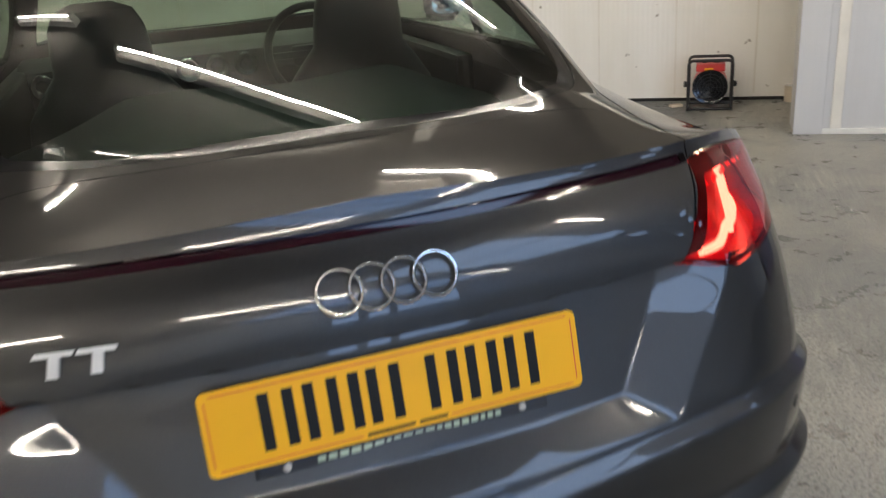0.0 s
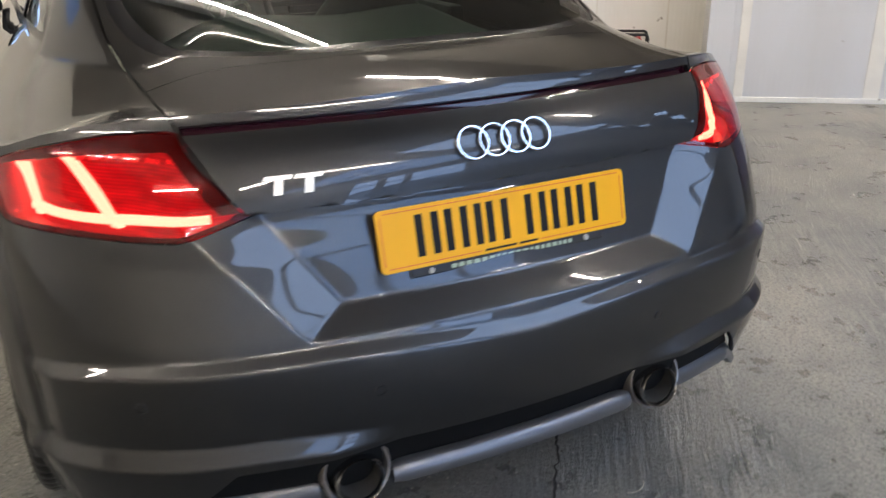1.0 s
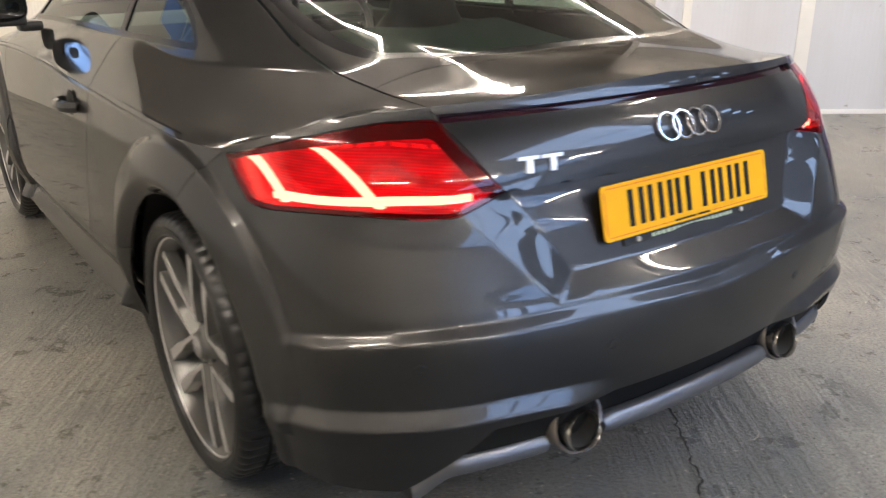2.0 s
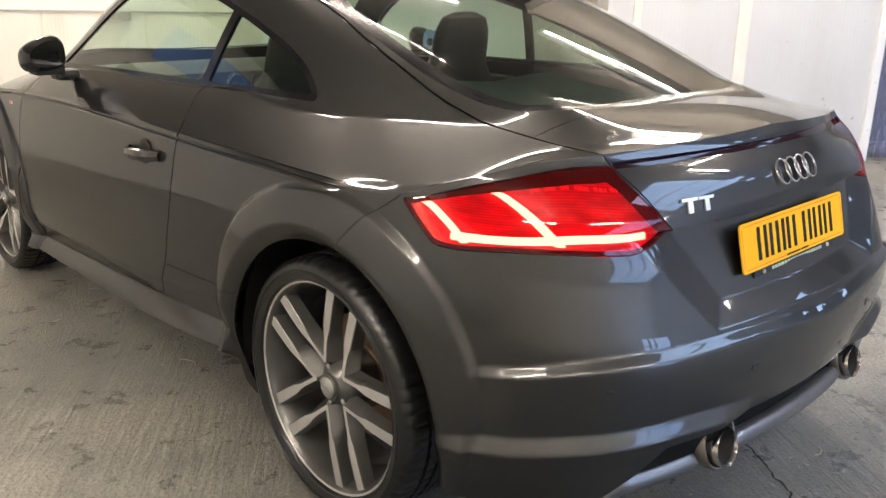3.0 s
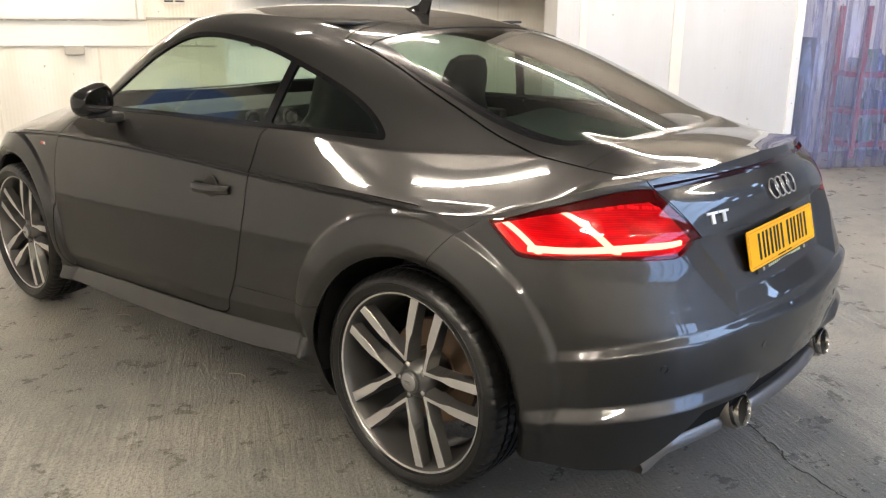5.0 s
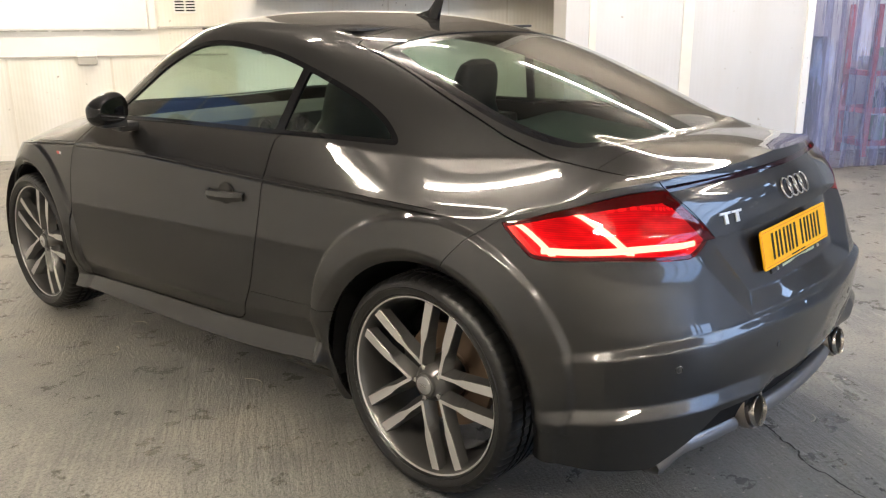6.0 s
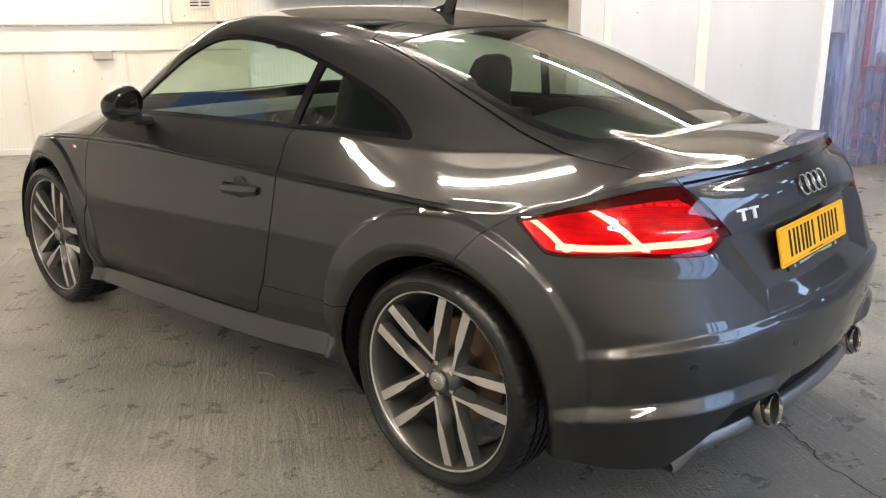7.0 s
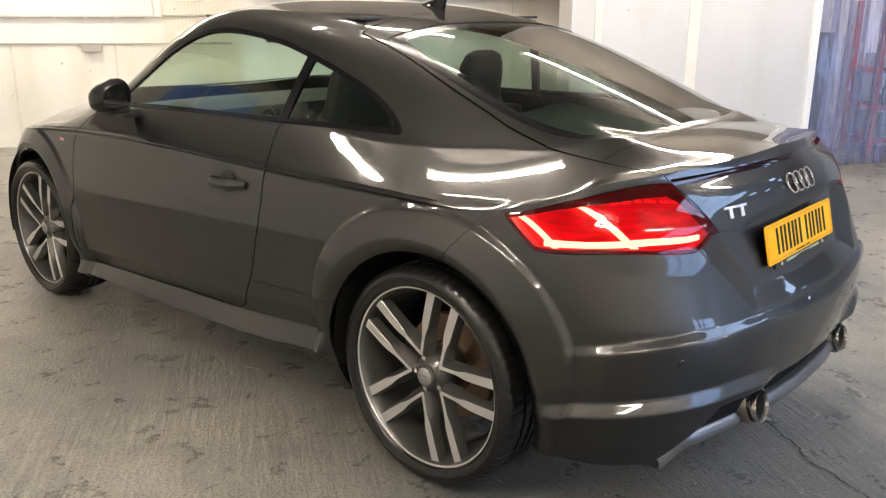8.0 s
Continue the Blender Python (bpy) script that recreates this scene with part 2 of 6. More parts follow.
PAINT = paint_material()
FLOOR = floor_material()
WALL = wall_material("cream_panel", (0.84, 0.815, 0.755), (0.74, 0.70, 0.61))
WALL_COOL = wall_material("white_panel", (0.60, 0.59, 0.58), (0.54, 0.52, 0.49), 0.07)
WHITE_BOARD = material("white_plastic", (0.82, 0.81, 0.78), 0.4, vary=0.04, scale=3.0)
GREY_TRIM = material("grey_plastic", (0.46, 0.44, 0.40), 0.5)
# dull brown for the unseen upper wall panels that darken the car's reflections
REFLECTION_DARK = material("dull_reflection_panel", (0.16, 0.145, 0.125), 0.7, vary=0.2, scale=3.0)
SEAM = material("cream_strip", (0.74, 0.70, 0.62), 0.55, vary=0.15, scale=6.0)
SLOT = material("dark_slot", (0.02, 0.019, 0.017), 0.9)
FIBRE = material("pale_fibre", (0.55, 0.50, 0.40), 0.8)
GRIT = material("grit", (0.16, 0.14, 0.11), 0.9, vary=0.5, scale=40.0)
PVC = hazy("hazy_pvc", (0.78, 0.80, 0.93), (0.50, 0.50, 0.66), 0.30)
DAY = glow("daylight_pane", (0.45, 0.66, 1.0), 5.0)
DAY_DIM = glow("dim_daylight_pane", (0.30, 0.55, 1.0), 3.6)
DAY_BLUE = glow("blue_daylight", (0.30, 0.52, 1.0), 0.6)
ALLOY = material("machined_alloy", (0.68, 0.67, 0.66), 0.30, 0.7, 0.05, 60.0)
ALLOY_DARK = material("grey_alloy_paint", (0.15, 0.147, 0.140), 0.28, 0.7, 0.1, 20.0)
ROTOR = material("rusty_rotor", (0.22, 0.15, 0.10), 0.45, 0.7, 0.35, 9.0)
CAP = material("cap_silver", (0.45, 0.45, 0.45), 0.3, 0.8, 0.05)
PLATE = material("plate_yellow", (0.86, 0.42, 0.004), 0.4, spec=0.3, vary=0.05, scale=12.0)
INK = material("plate_black", (0.010, 0.010, 0.010), 0.5, spec=0.2)
RED_LINE = material("red_line", (0.62, 0.05, 0.03), 0.4)
PRINT = material("pale_green_print", (0.42, 0.50, 0.36), 0.5)
STEEL = material("polished_steel", (0.55, 0.53, 0.50), 0.18, 1.0, 0.15, 14.0)
COLLAR = material("brushed_collar", (0.30, 0.27, 0.245), 0.33, 0.9, 0.2, 30.0)
SATIN = material("satin_grey", (0.15, 0.15, 0.155), 0.34, 0.7, 0.06, 10.0)
MIRROR = material("mirror_glass", (0.55, 0.56, 0.58), 0.03, 1.0, 0.02)
SEAT = material("black_leather", (0.028, 0.028, 0.028), 0.5, vary=0.25, scale=30.0, bump=0.15, bump_scale=240.0)
CLOTH = material("load_cover_cloth", (0.060, 0.063, 0.061), 0.9, vary=0.2, scale=200.0)
DASH = material("soft_dash", (0.025, 0.026, 0.026), 0.6, vary=0.2, scale=50.0, bump=0.2, bump_scale=400.0)
VISOR = material("dark_headlining", (0.05, 0.05, 0.05), 0.9)
CHROME_DARK = material("dark_chrome", (0.35, 0.35, 0.36), 0.2, 1.0)
HEAT_RED = material("heater_red", (0.52, 0.04, 0.035), 0.4, vary=0.1)
CARD = material("cream_card", (0.58, 0.50, 0.38), 0.7, vary=0.15, scale=14.0)
RACK_RED = material("rack_red", (0.48, 0.03, 0.04), 0.45, vary=0.2)
JUNK_WHITE = material("white_bottle", (0.7, 0.7, 0.68), 0.4)
JUNK_GREEN = material("green_bottle", (0.22, 0.42, 0.24), 0.4)
JUNK_BLUE = material("blue_plastic", (0.08, 0.14, 0.40), 0.4)


# ---- mesh helpers ----
def part(name, bm, mat, parent=None, label=""):
    me = bpy.data.meshes.new(name)
    bm.to_mesh(me)
    bm.free()
    me.materials.append(mat)
    ob = new(name, me)
    if parent is not None:
        ob.parent = parent
    return tagged(ob, label)


def arr(name, V, T, mat, parent=None, label="", smooth=True, sharp=0.55):
    me = bpy.data.meshes.new(name)
    me.from_pydata([tuple(v) for v in V.tolist()], [], [tuple(t) for t in T.tolist()])
    me.materials.append(mat)
    if smooth:
        me.shade_smooth()
        me.set_sharp_from_angle(angle=sharp)
    ob = new(name, me)
    if parent is not None:
        ob.parent = parent
    return tagged(ob, label)


def box(bm, lo, hi, bevel=0.0, m=None):
    r = bmesh.ops.create_cube(bm, size=1)["verts"]
    lo, hi = Vector(lo), Vector(hi)
    for v in r:
        v.co = Vector([(lo[i] + hi[i]) / 2 + v.co[i] * (hi[i] - lo[i]) for i in range(3)])
    if bevel:
        es = list({e for v in r for e in v.link_edges})
        out = bmesh.ops.bevel(bm, geom=es, offset=bevel, segments=2, affect="EDGES", profile=0.6)
        r = list({v for f in out["faces"] for v in f.verts} | {v for v in r if v.is_valid})
    if m is not None:
        bmesh.ops.transform(bm, matrix=m, verts=[v for v in r if v.is_valid])
    return r


# ---- structure ----
ROOM = Matrix(((ALONG[0], AWAY[0], 0, A[0]), (ALONG[1], AWAY[1], 0, A[1]), (0, 0, 1, 0), (0, 0, 0, 1)))


def slab(name, lo, hi, mat, label, category, bevel=0.0):
    bm = bmesh.new()
    box(bm, lo, hi, bevel, ROOM)
    return tagged(part(name, bm, mat), label, category, kind="structure")


def piece_of(name, lo, hi, mat, parent, bevel=0.0, label=""):
    bm = bmesh.new()
    box(bm, lo, hi, bevel, ROOM)
    return part(name, bm, mat, parent, label)


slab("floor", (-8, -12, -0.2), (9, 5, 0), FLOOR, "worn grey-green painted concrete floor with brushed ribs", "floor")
wall_n = slab("wall_north", (-7.0, 2.58, 0), (-2.6, 2.75, ROOM_H), WALL, "cream-white panelled garage wall with surface trunking", "wall")
wall_a = slab("wall_alcove", (-2.6, 1.02, 0), (8.5, 1.15, ROOM_H), WALL, "white boarded wall of the alcove", "wall")
slab("wall_return", (-2.6, 1.15, 0), (-2.48, 2.75, ROOM_H), WALL, "white side wall of the alcove", "wall")
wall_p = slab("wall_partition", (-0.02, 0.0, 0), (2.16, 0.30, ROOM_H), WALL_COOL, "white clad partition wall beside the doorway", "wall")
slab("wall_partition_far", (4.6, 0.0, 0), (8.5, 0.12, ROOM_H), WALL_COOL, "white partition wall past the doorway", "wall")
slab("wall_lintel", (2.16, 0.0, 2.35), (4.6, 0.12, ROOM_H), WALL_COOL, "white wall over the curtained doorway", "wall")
slab("ceiling", (-8, -12, ROOM_H), (9, 5, ROOM_H + 0.1), CEIL, "dull grey workshop ceiling", "ceiling")
slab("wall_west", (-7.1, -12, 0), (-7.0, -1.75, ROOM_H), WALL, "white garage wall", "wall")
slab("wall_west_high", (-7.1, -1.75, 2.85), (-7.0, -0.5, ROOM_H), WALL, "white garage wall over a high window", "wall")
slab("wall_west_end", (-7.1, -0.5, 0), (-7.0, 2.75, ROOM_H), WALL, "white garage wall", "wall")
slab("wall_west_low", (-7.1, -1.75, 0), (-7.0, -0.5, 2.25), WALL, "white garage wall under a high window", "wall")
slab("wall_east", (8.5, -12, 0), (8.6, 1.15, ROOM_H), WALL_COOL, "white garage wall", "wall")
slab("wall_south", (-7, -11.1, 0), (4.55, -11, ROOM_H), WALL, "white garage wall beside the vehicle entrance", "wall")
slab("wall_south_end", (8.45, -11.1, 0), (8.5, -11, ROOM_H), WALL, "white garage wall beside the vehicle entrance", "wall")

# north wall: trunking, white unit, junction box, vent, seams
piece_of("trunking", (-7.0, 2.565, 0.995), (-2.7, 2.58, 1.012), GREY_TRIM, wall_n, 0.003, "grey surface trunking")
piece_of("upper_trunking", (-3.36, 2.562, 1.262), (-2.6, 2.58, 1.285), GREY_TRIM, wall_n, 0.003)
piece_of("cladding_board", (-7.0, 2.572, 1.012), (-3.36, 2.58, 1.25), WHITE_BOARD, wall_n, 0.002, "bright white cladding board")
for s0 in (-5.75, -4.79, -3.83, -2.87):
    piece_of("seam_strip", (s0 - 0.012, 2.573, 0.02), (s0 + 0.012, 2.58, 0.99), SEAM, wall_n, 0.002)
piece_of("skirting", (-7.0, 2.562, 0.0), (-2.6, 2.58, 0.06), WALL, wall_n, 0.004)
unit = tagged(new("wall_heater_unit"), "white wall-mounted unit with rounded ends above the trunking", "wall unit")
piece_of("casing", (-6.12, 2.535, 1.255), (-3.44, 2.575, 1.62), WHITE_BOARD, unit, 0.02)
piece_of("end_cap", (-3.437, 2.532, 1.252), (-3.36, 2.576, 1.623), WHITE_BOARD, unit, 0.02)
piece_of("end_cap", (-6.20, 2.532, 1.252), (-6.123, 2.576, 1.623), WHITE_BOARD, unit, 0.02)
for k in range(9):
    piece_of("outlet_slat", (-6.05 + 0.285 * k, 2.54, 1.246), (-5.80 + 0.285 * k, 2.565, 1.2545), GREY_TRIM, unit, 0.002)
jb = tagged(new("junction_box"), "grey plastic junction box on the wall trunking", "junction box")
piece_of("body", (-4.135, 2.52, 0.925), (-3.955, 2.562, 1.045), GREY_TRIM, jb, 0.008)
piece_of("lid", (-4.14, 2.512, 1.005), (-3.95, 2.525, 1.07), WHITE_BOARD, jb, 0.006, "pale lid")
vent = tagged(new("wall_vent"), "small white louvred wall vent with dark slots", "vent")
piece_of("frame", (-3.19, 2.56, 1.41), (-2.97, 2.58, 1.58), WHITE_BOARD, vent, 0.004)
for k in range(2):
    for q in range(5):
        piece_of("slot", (-3.175 + 0.105 * k, 2.556, 1.43 + 0.028 * q), (-3.09 + 0.105 * k, 2.5605, 1.444 + 0.028 * q), SLOT, vent)

# alcove wall boards and its dark foot
for s0 in (-1.76, -1.28, -0.74, -0.20, 0.34):
    piece_of("board_seam", (s0 - 0.006, 1.014, 0.05), (s0 + 0.006, 1.02, ROOM_H - 0.02), SEAM, wall_a, 0.001)
# added out of view: keeps the boot and rear glass from mirroring white wall
piece_of("dark_reflection_panel", (-2.4, 1.005, 1.80), (3.0, 1.0135, ROOM_H - 0.005), REFLECTION_DARK, wall_a, 0.002, "unseen dull brown panel above the shelf, added to darken reflections")
piece_of("foot_gap", (-2.4, 1.012, 0.0), (3.0, 1.02, 0.022), SLOT, wall_a, 0.0, "dark gap under the boards")
piece_of("soffit", (-2.4, 0.60, 1.50), (0.6, 1.014, 1.56), WHITE_BOARD, wall_a, 0.004, "white shelf along the alcove")


# partition: cover strip, loose edge board, skirting
piece_of("cover_strip", (0.985, -0.008, 0.02), (1.085, 0.0, ROOM_H - 0.02), SEAM, wall_p, 0.003, "cream cover strip")
piece_of("edge_board", (-0.03, -0.014, 0.0), (0.13, -0.001, ROOM_H - 0.01), WALL_COOL, wall_p, 0.003)
piece_of("edge_strip", (0.17, -0.01, 0.03), (0.23, -0.0005, ROOM_H - 0.02), SEAM, wall_p, 0.003, "torn cream edge strip")
# the same added, unseen dark panel on the partition, for darker reflections
piece_of("dark_reflection_panel", (-0.028, -0.024, 1.80), (2.125, -0.0145, ROOM_H - 0.005), REFLECTION_DARK, wall_p, 0.002, "unseen dull brown panel near the ceiling, added to darken reflections")
piece_of("skirting", (0.13, -0.012, 0.0), (2.14, -0.0005, 0.035), WALL, wall_p, 0.004)
frame_ = tagged(new("doorway_frame"), "white doorway post beside the strip curtain", "door frame", kind="structure")
piece_of("post", (2.13, -0.02, 0), (2.20, 0.14, 2.35), WHITE_BOARD, frame_, 0.004)
for z in (0.25, 0.62, 1.0, 1.38, 1.76, 2.1):
    bm = bmesh.new()
    bmesh.ops.create_cone(bm, cap_ends=True, segments=10, radius1=0.006, radius2=0.005, depth=0.006, matrix=ROOM @ pose(2.165, -0.022, z, 90))
    part("screw", bm, CHROME, frame_)

curtain = tagged(new("strip_curtain"), "clear bluish plastic strip curtain hanging in the doorway", "strip curtain")
for k in range(12):
    bm = bmesh.new()
    s0 = 2.215 + 0.155 * k
    nz, nx = 24, 6
    rnd = random.Random(40 + k)
    ph, sway = rnd.uniform(0, 6), rnd.uniform(-0.012, 0.012)
    grid = []
    for i in range(nz + 1):
        z = 0.015 + 2.3 * i / nz
        row = []
        for j in range(nx + 1):
            u = j / nx
            s = s0 + 0.2 * u + sway * (2.3 - z)
            n = 0.05 + 0.02 * (k % 2) + 0.012 * math.cos(u * 3.14) * (1 - z / 2.4) + 0.008 * math.sin(ph + z * 2.2 + u)
            row.append(bm.verts.new(ROOM @ Vector((s, n, z))))
        grid.append(row)
    for i in range(nz):
        for j in range(nx):
            bm.faces.new((grid[i][j], grid[i][j + 1], grid[i + 1][j + 1], grid[i + 1][j]))
    bmesh.ops.solidify(bm, geom=bm.faces[:], thickness=0.003)
    for f in bm.faces:
        f.smooth = True
    part("strip", bm, PVC, curtain)
piece_of("hanging_rail", (2.2, 0.03, 2.31), (4.6, 0.1, 2.35), CHROME, curtain, 0.004)

# entrance and roof lights that let the day in
entrance = tagged(new("entrance_frame"), "open vehicle entrance with a steel lintel", "entrance", kind="structure")
piece_of("lintel", (4.55, -11.1, 2.4), (8.45, -11.0, ROOM_H), WALL, entrance)


for s0 in (5.4, 6.4, 7.4):
    piece_of("post", (s0 - 0.13, -10.97, 0.0), (s0 + 0.13, -10.9, 2.42), GREY_TRIM, entrance, 0.004)
piece_of("rail", (4.55, -10.965, 0.95), (8.45, -10.91, 1.12), GREY_TRIM, entrance, 0.004)


def skylight(s, n, ws, wn, strength):
    ob = tagged(new("skylight"), "translucent corrugated roof light showing pale blue daylight", "skylight", kind="structure")
    piece_of("frame", (s - ws / 2 - 0.04, n - wn / 2 - 0.04, ROOM_H - 0.012), (s + ws / 2 + 0.04, n + wn / 2 + 0.04, ROOM_H + 0.001), GREY_TRIM, ob)
    m = strength
    cols = max(2, int(ws / 0.16))
    for k in range(cols):
        a = s - ws / 2 + ws * k / cols
        piece_of("pane", (a + 0.002, n - wn / 2, ROOM_H - 0.02), (a + ws / cols - 0.002, n + wn / 2, ROOM_H - 0.013), m, ob)
    return ob


for s, n in ((1.55, -5.35), (2.75, -5.35), (3.95, -5.25)):
    skylight(s, n, 1.12, 1.7, DAY)
for s in (2.3, 3.5, 4.7, 5.9):
    skylight(s, -8.8, 1.0, 3.0, DAY_DIM)
for s, n in ((3.9, -4.3), (4.3, -2.9), (5.3, -4.2), (5.6, -2.6), (6.8, -3.6), (6.9, -2.0)):
    skylight(s, n, 0.55, 0.30, DAY)

win = tagged(new("high_window"), "high window in the side wall with pale blue daylight", "window", kind="structure")
piece_of("window_frame", (-7.06, -1.75, 2.25), (-6.99, -0.5, 2.29), WHITE_BOARD, win)
piece_of("mullion", (-7.06, -1.14, 2.29), (-7.01, -1.11, 2.85), WHITE_BOARD, win)
piece_of("pane", (-7.04, -1.75, 2.29), (-7.03, -1.14, 2.85), DAY_BLUE, win)
piece_of("pane", (-7.04, -1.11, 2.29), (-7.03, -0.5, 2.85), DAY_BLUE, win)


def batten(s, n, length, z=ROOM_H - 0.12):
    ob = tagged(new("strip_light"), "white ceiling batten with a glowing tube", "strip light", "workshop strip lights")
    piece_of("housing", (s - length / 2, n - 0.035, z + 0.045), (s + length / 2, n + 0.035, ROOM_H), WHITE_BOARD, ob, 0.006)
    for e in (-1, 1):
        piece_of("end_cap", (s + e * (length / 2 - 0.012) - 0.012, n - 0.02, z - 0.02), (s + e * (length / 2 - 0.012) + 0.012, n + 0.02, z + 0.045), WHITE_BOARD, ob)
    bm = bmesh.new()
    bmesh.ops.create_cone(bm, cap_ends=True, segments=14, radius1=0.008, radius2=0.008, depth=length - 0.05, matrix=ROOM @ pose(s, n, z, 0, 90, 0))
    part("tube", bm, TUBE, ob, "glowing warm-white tube")
    return ob


# the batten at (-4.6, 1.45) is an unseen addition that brightens the north wall
for s, n, length in ((1.1, -0.65, 2.3), (-2.1, -2.69, 1.5), (-3.55, -2.46, 0.5), (-1.5, -0.85, 1.3), (1.55, -3.85, 1.1), (-1.9, -7.2, 1.2), (0.9, -7.3, 2.4), (-4.6, 1.45, 2.4), (-5.4, -5.9, 1.6), (-3.3, -5.9, 1.5), (5.2, -7.2, 1.8), (3.7, 0.60, 1.2)):
    batten(s, n, length)

# crack across the floor
bm = bmesh.new()
CRACK = [(0.34, -0.40), (0.297, -0.471), (0.262, -0.525), (0.205, -0.60), (0.163, -0.655), (0.122, -0.708), (0.088, -0.763), (0.048, -0.785), (0.012, -0.83), (-0.008, -0.90), (-0.05, -0.968), (-0.085, -1.05), (-0.15, -1.15)]
rnd = random.Random(3)
pts = []
for (x0, y0), (x1, y1) in zip(CRACK, CRACK[1:]):
    for k in range(5):
        t = k / 5
        pts.append((x0 + (x1 - x0) * t + rnd.uniform(-0.005, 0.005), y0 + (y1 - y0) * t + rnd.uniform(-0.005, 0.005), rnd.uniform(0.0012, 0.0042)))
row = []
for i, (x, y, w) in enumerate(pts):
    x2, y2, _ = pts[min(i + 1, len(pts) - 1)]
    x1, y1, _ = pts[max(i - 1, 0)]
    d = Vector((x2 - x1, y2 - y1, 0)).normalized()
    o = Vector((-d.y, d.x, 0)) * w
    row.append([bm.verts.new(Vector((x, y, 0.0015)) + o), bm.verts.new(Vector((x, y, 0.0005))), bm.verts.new(Vector((x, y, 0.0015)) - o)])
for a, b in zip(row, row[1:]):
    bm.faces.new((a[0], b[0], b[1], a[1]))
    bm.faces.new((a[1], b[1], b[2], a[2]))
tagged(part("floor_crack", bm, SLOT), "thin dark crack in the concrete floor", "crack", kind="structure")

# curled fibres and grit lying on the floor
for (x, y, ang, size) in ((-0.787, 1.02, 0.6, 0.05), (-0.72, 1.95, 0.2, 0.035), (-0.95, 1.75, 1.2, 0.03), (0.35, -0.70, 2.0, 0.025)):
    cu = bpy.data.curves.new("fibre", "CURVE")
    cu.dimensions, cu.bevel_depth, cu.bevel_resolution = "3D", 0.0011, 1
    sp = cu.splines.new("POLY")
    sp.points.add(11)
    for k in range(12):
        a = ang + k * 0.2
        sp.points[k].co = (x + size * math.sin(a) * 1.3, y + size * (math.cos(a) - k * 0.05), 0.0012, 1)
    cu.materials.append(FIBRE)
    tagged(new("fibre", cu), "pale curled fibre lying on the floor", "fibre", "floor litter")
bm = bmesh.new()
rnd = random.Random(11)
for k in range(260):
    x, y = rnd.uniform(-2.6, 1.6), rnd.uniform(-1.3, 2.6)
    r = rnd.uniform(0.0012, 0.0042)
    bmesh.ops.create_icosphere(bm, subdivisions=1, radius=r, matrix=Matrix.Translation((x, y, r * 0.4)))
tagged(part("floor_grit", bm, GRIT), "dark and pale grit scattered on the concrete", "grit", kind="stuff")

# ---- car surface ----
def curve(xs, ys):
    """A smooth curve through the given knots."""
    xs, ys = np.array(xs, float), np.array(ys, float)
    h = np.diff(xs)
    d = np.diff(ys) / h
    m = np.empty_like(ys)
    m[0], m[-1] = d[0], d[-1]
    m[1:-1] = (d[:-1] * h[1:] + d[1:] * h[:-1]) / (h[:-1] + h[1:])
    flat = d[:-1] * d[1:] <= 0
    m[1:-1][flat] = 0

    def f(x):
        x = np.clip(np.asarray(x, float), xs[0], xs[-1])
        i = np.clip(np.searchsorted(xs, x) - 1, 0, len(h) - 1)
        t = (x - xs[i]) / h[i]
        a, b = ys[i], ys[i + 1]
        return (a * (1 + 2 * t) * (1 - t) ** 2 + b * t * t * (3 - 2 * t)
                + h[i] * m[i] * t * (1 - t) ** 2 - h[i] * m[i + 1] * t * t * (1 - t))
    return f


def soft(f, width):
    """The same curve with its bends eased over a width."""
    offs = np.linspace(-1.6, 1.6, 13) * width
    wts = np.exp(-0.5 * (offs / (0.6 * width)) ** 2)
    wts /= wts.sum()
    at = np.arange(-1.5, 4.0, 0.001)
    table = sum(w * f(at + o) for w, o in zip(wts, offs))

    def g(x):
        return np.interp(x, at, table)
    return g


def ease(a, b, x):
    t = np.clip((np.asarray(x, float) - a) / (b - a), 0, 1)
    return t * t * (3 - 2 * t)


def ramp(a, b, x):
    return np.clip((np.asarray(x, float) - a) / (b - a), 0, 1)


WHEELBASE, WHEEL_R, WHEEL_Z = 2.505, 0.330, 0.331
ARCH_IN, ARCH_OUT = 0.376, 0.498

side_z = soft(curve([0.15, 0.22, 0.30, 0.36, 0.50, 0.65, 0.78, 0.86, 0.96], [0.82, 0.855, 0.875, 0.893, 0.898, 0.890, 0.874, 0.858, 0.835]), 0.03)
side_y = soft(curve([-0.80, -0.55, -0.25, 0.0, 0.30, 0.80, 1.80, 2.30, 2.80, 3.20], [-0.16, -0.085, -0.025, 0.0, 0.002, 0.0, 0.0, -0.005, -0.03, -0.15]), 0.08)


skirt_top = curve([0.38, 0.93, 1.45, 2.10], [0.375, 0.322, 0.292, 0.255])
skirt_low = curve([0.38, 0.70, 1.09, 2.10], [0.315, 0.270, 0.238, 0.205])


def soft_step(a, b, z):
    """A straight slope from 0 at a to 1 at b with its two bends slightly rounded."""
    t = (np.asarray(z, float) - a) / (b - a)
    e = 0.12
    lo_, hi_ = np.clip(t + e, 0, 2 * e) ** 2 / (4 * e), np.clip(t - 1 + e, 0, 2 * e) ** 2 / (4 * e)
    rise = np.where(t < e, lo_, t)
    return np.where(t > 1 - e, np.minimum(t, 1 + e) - hi_, rise)


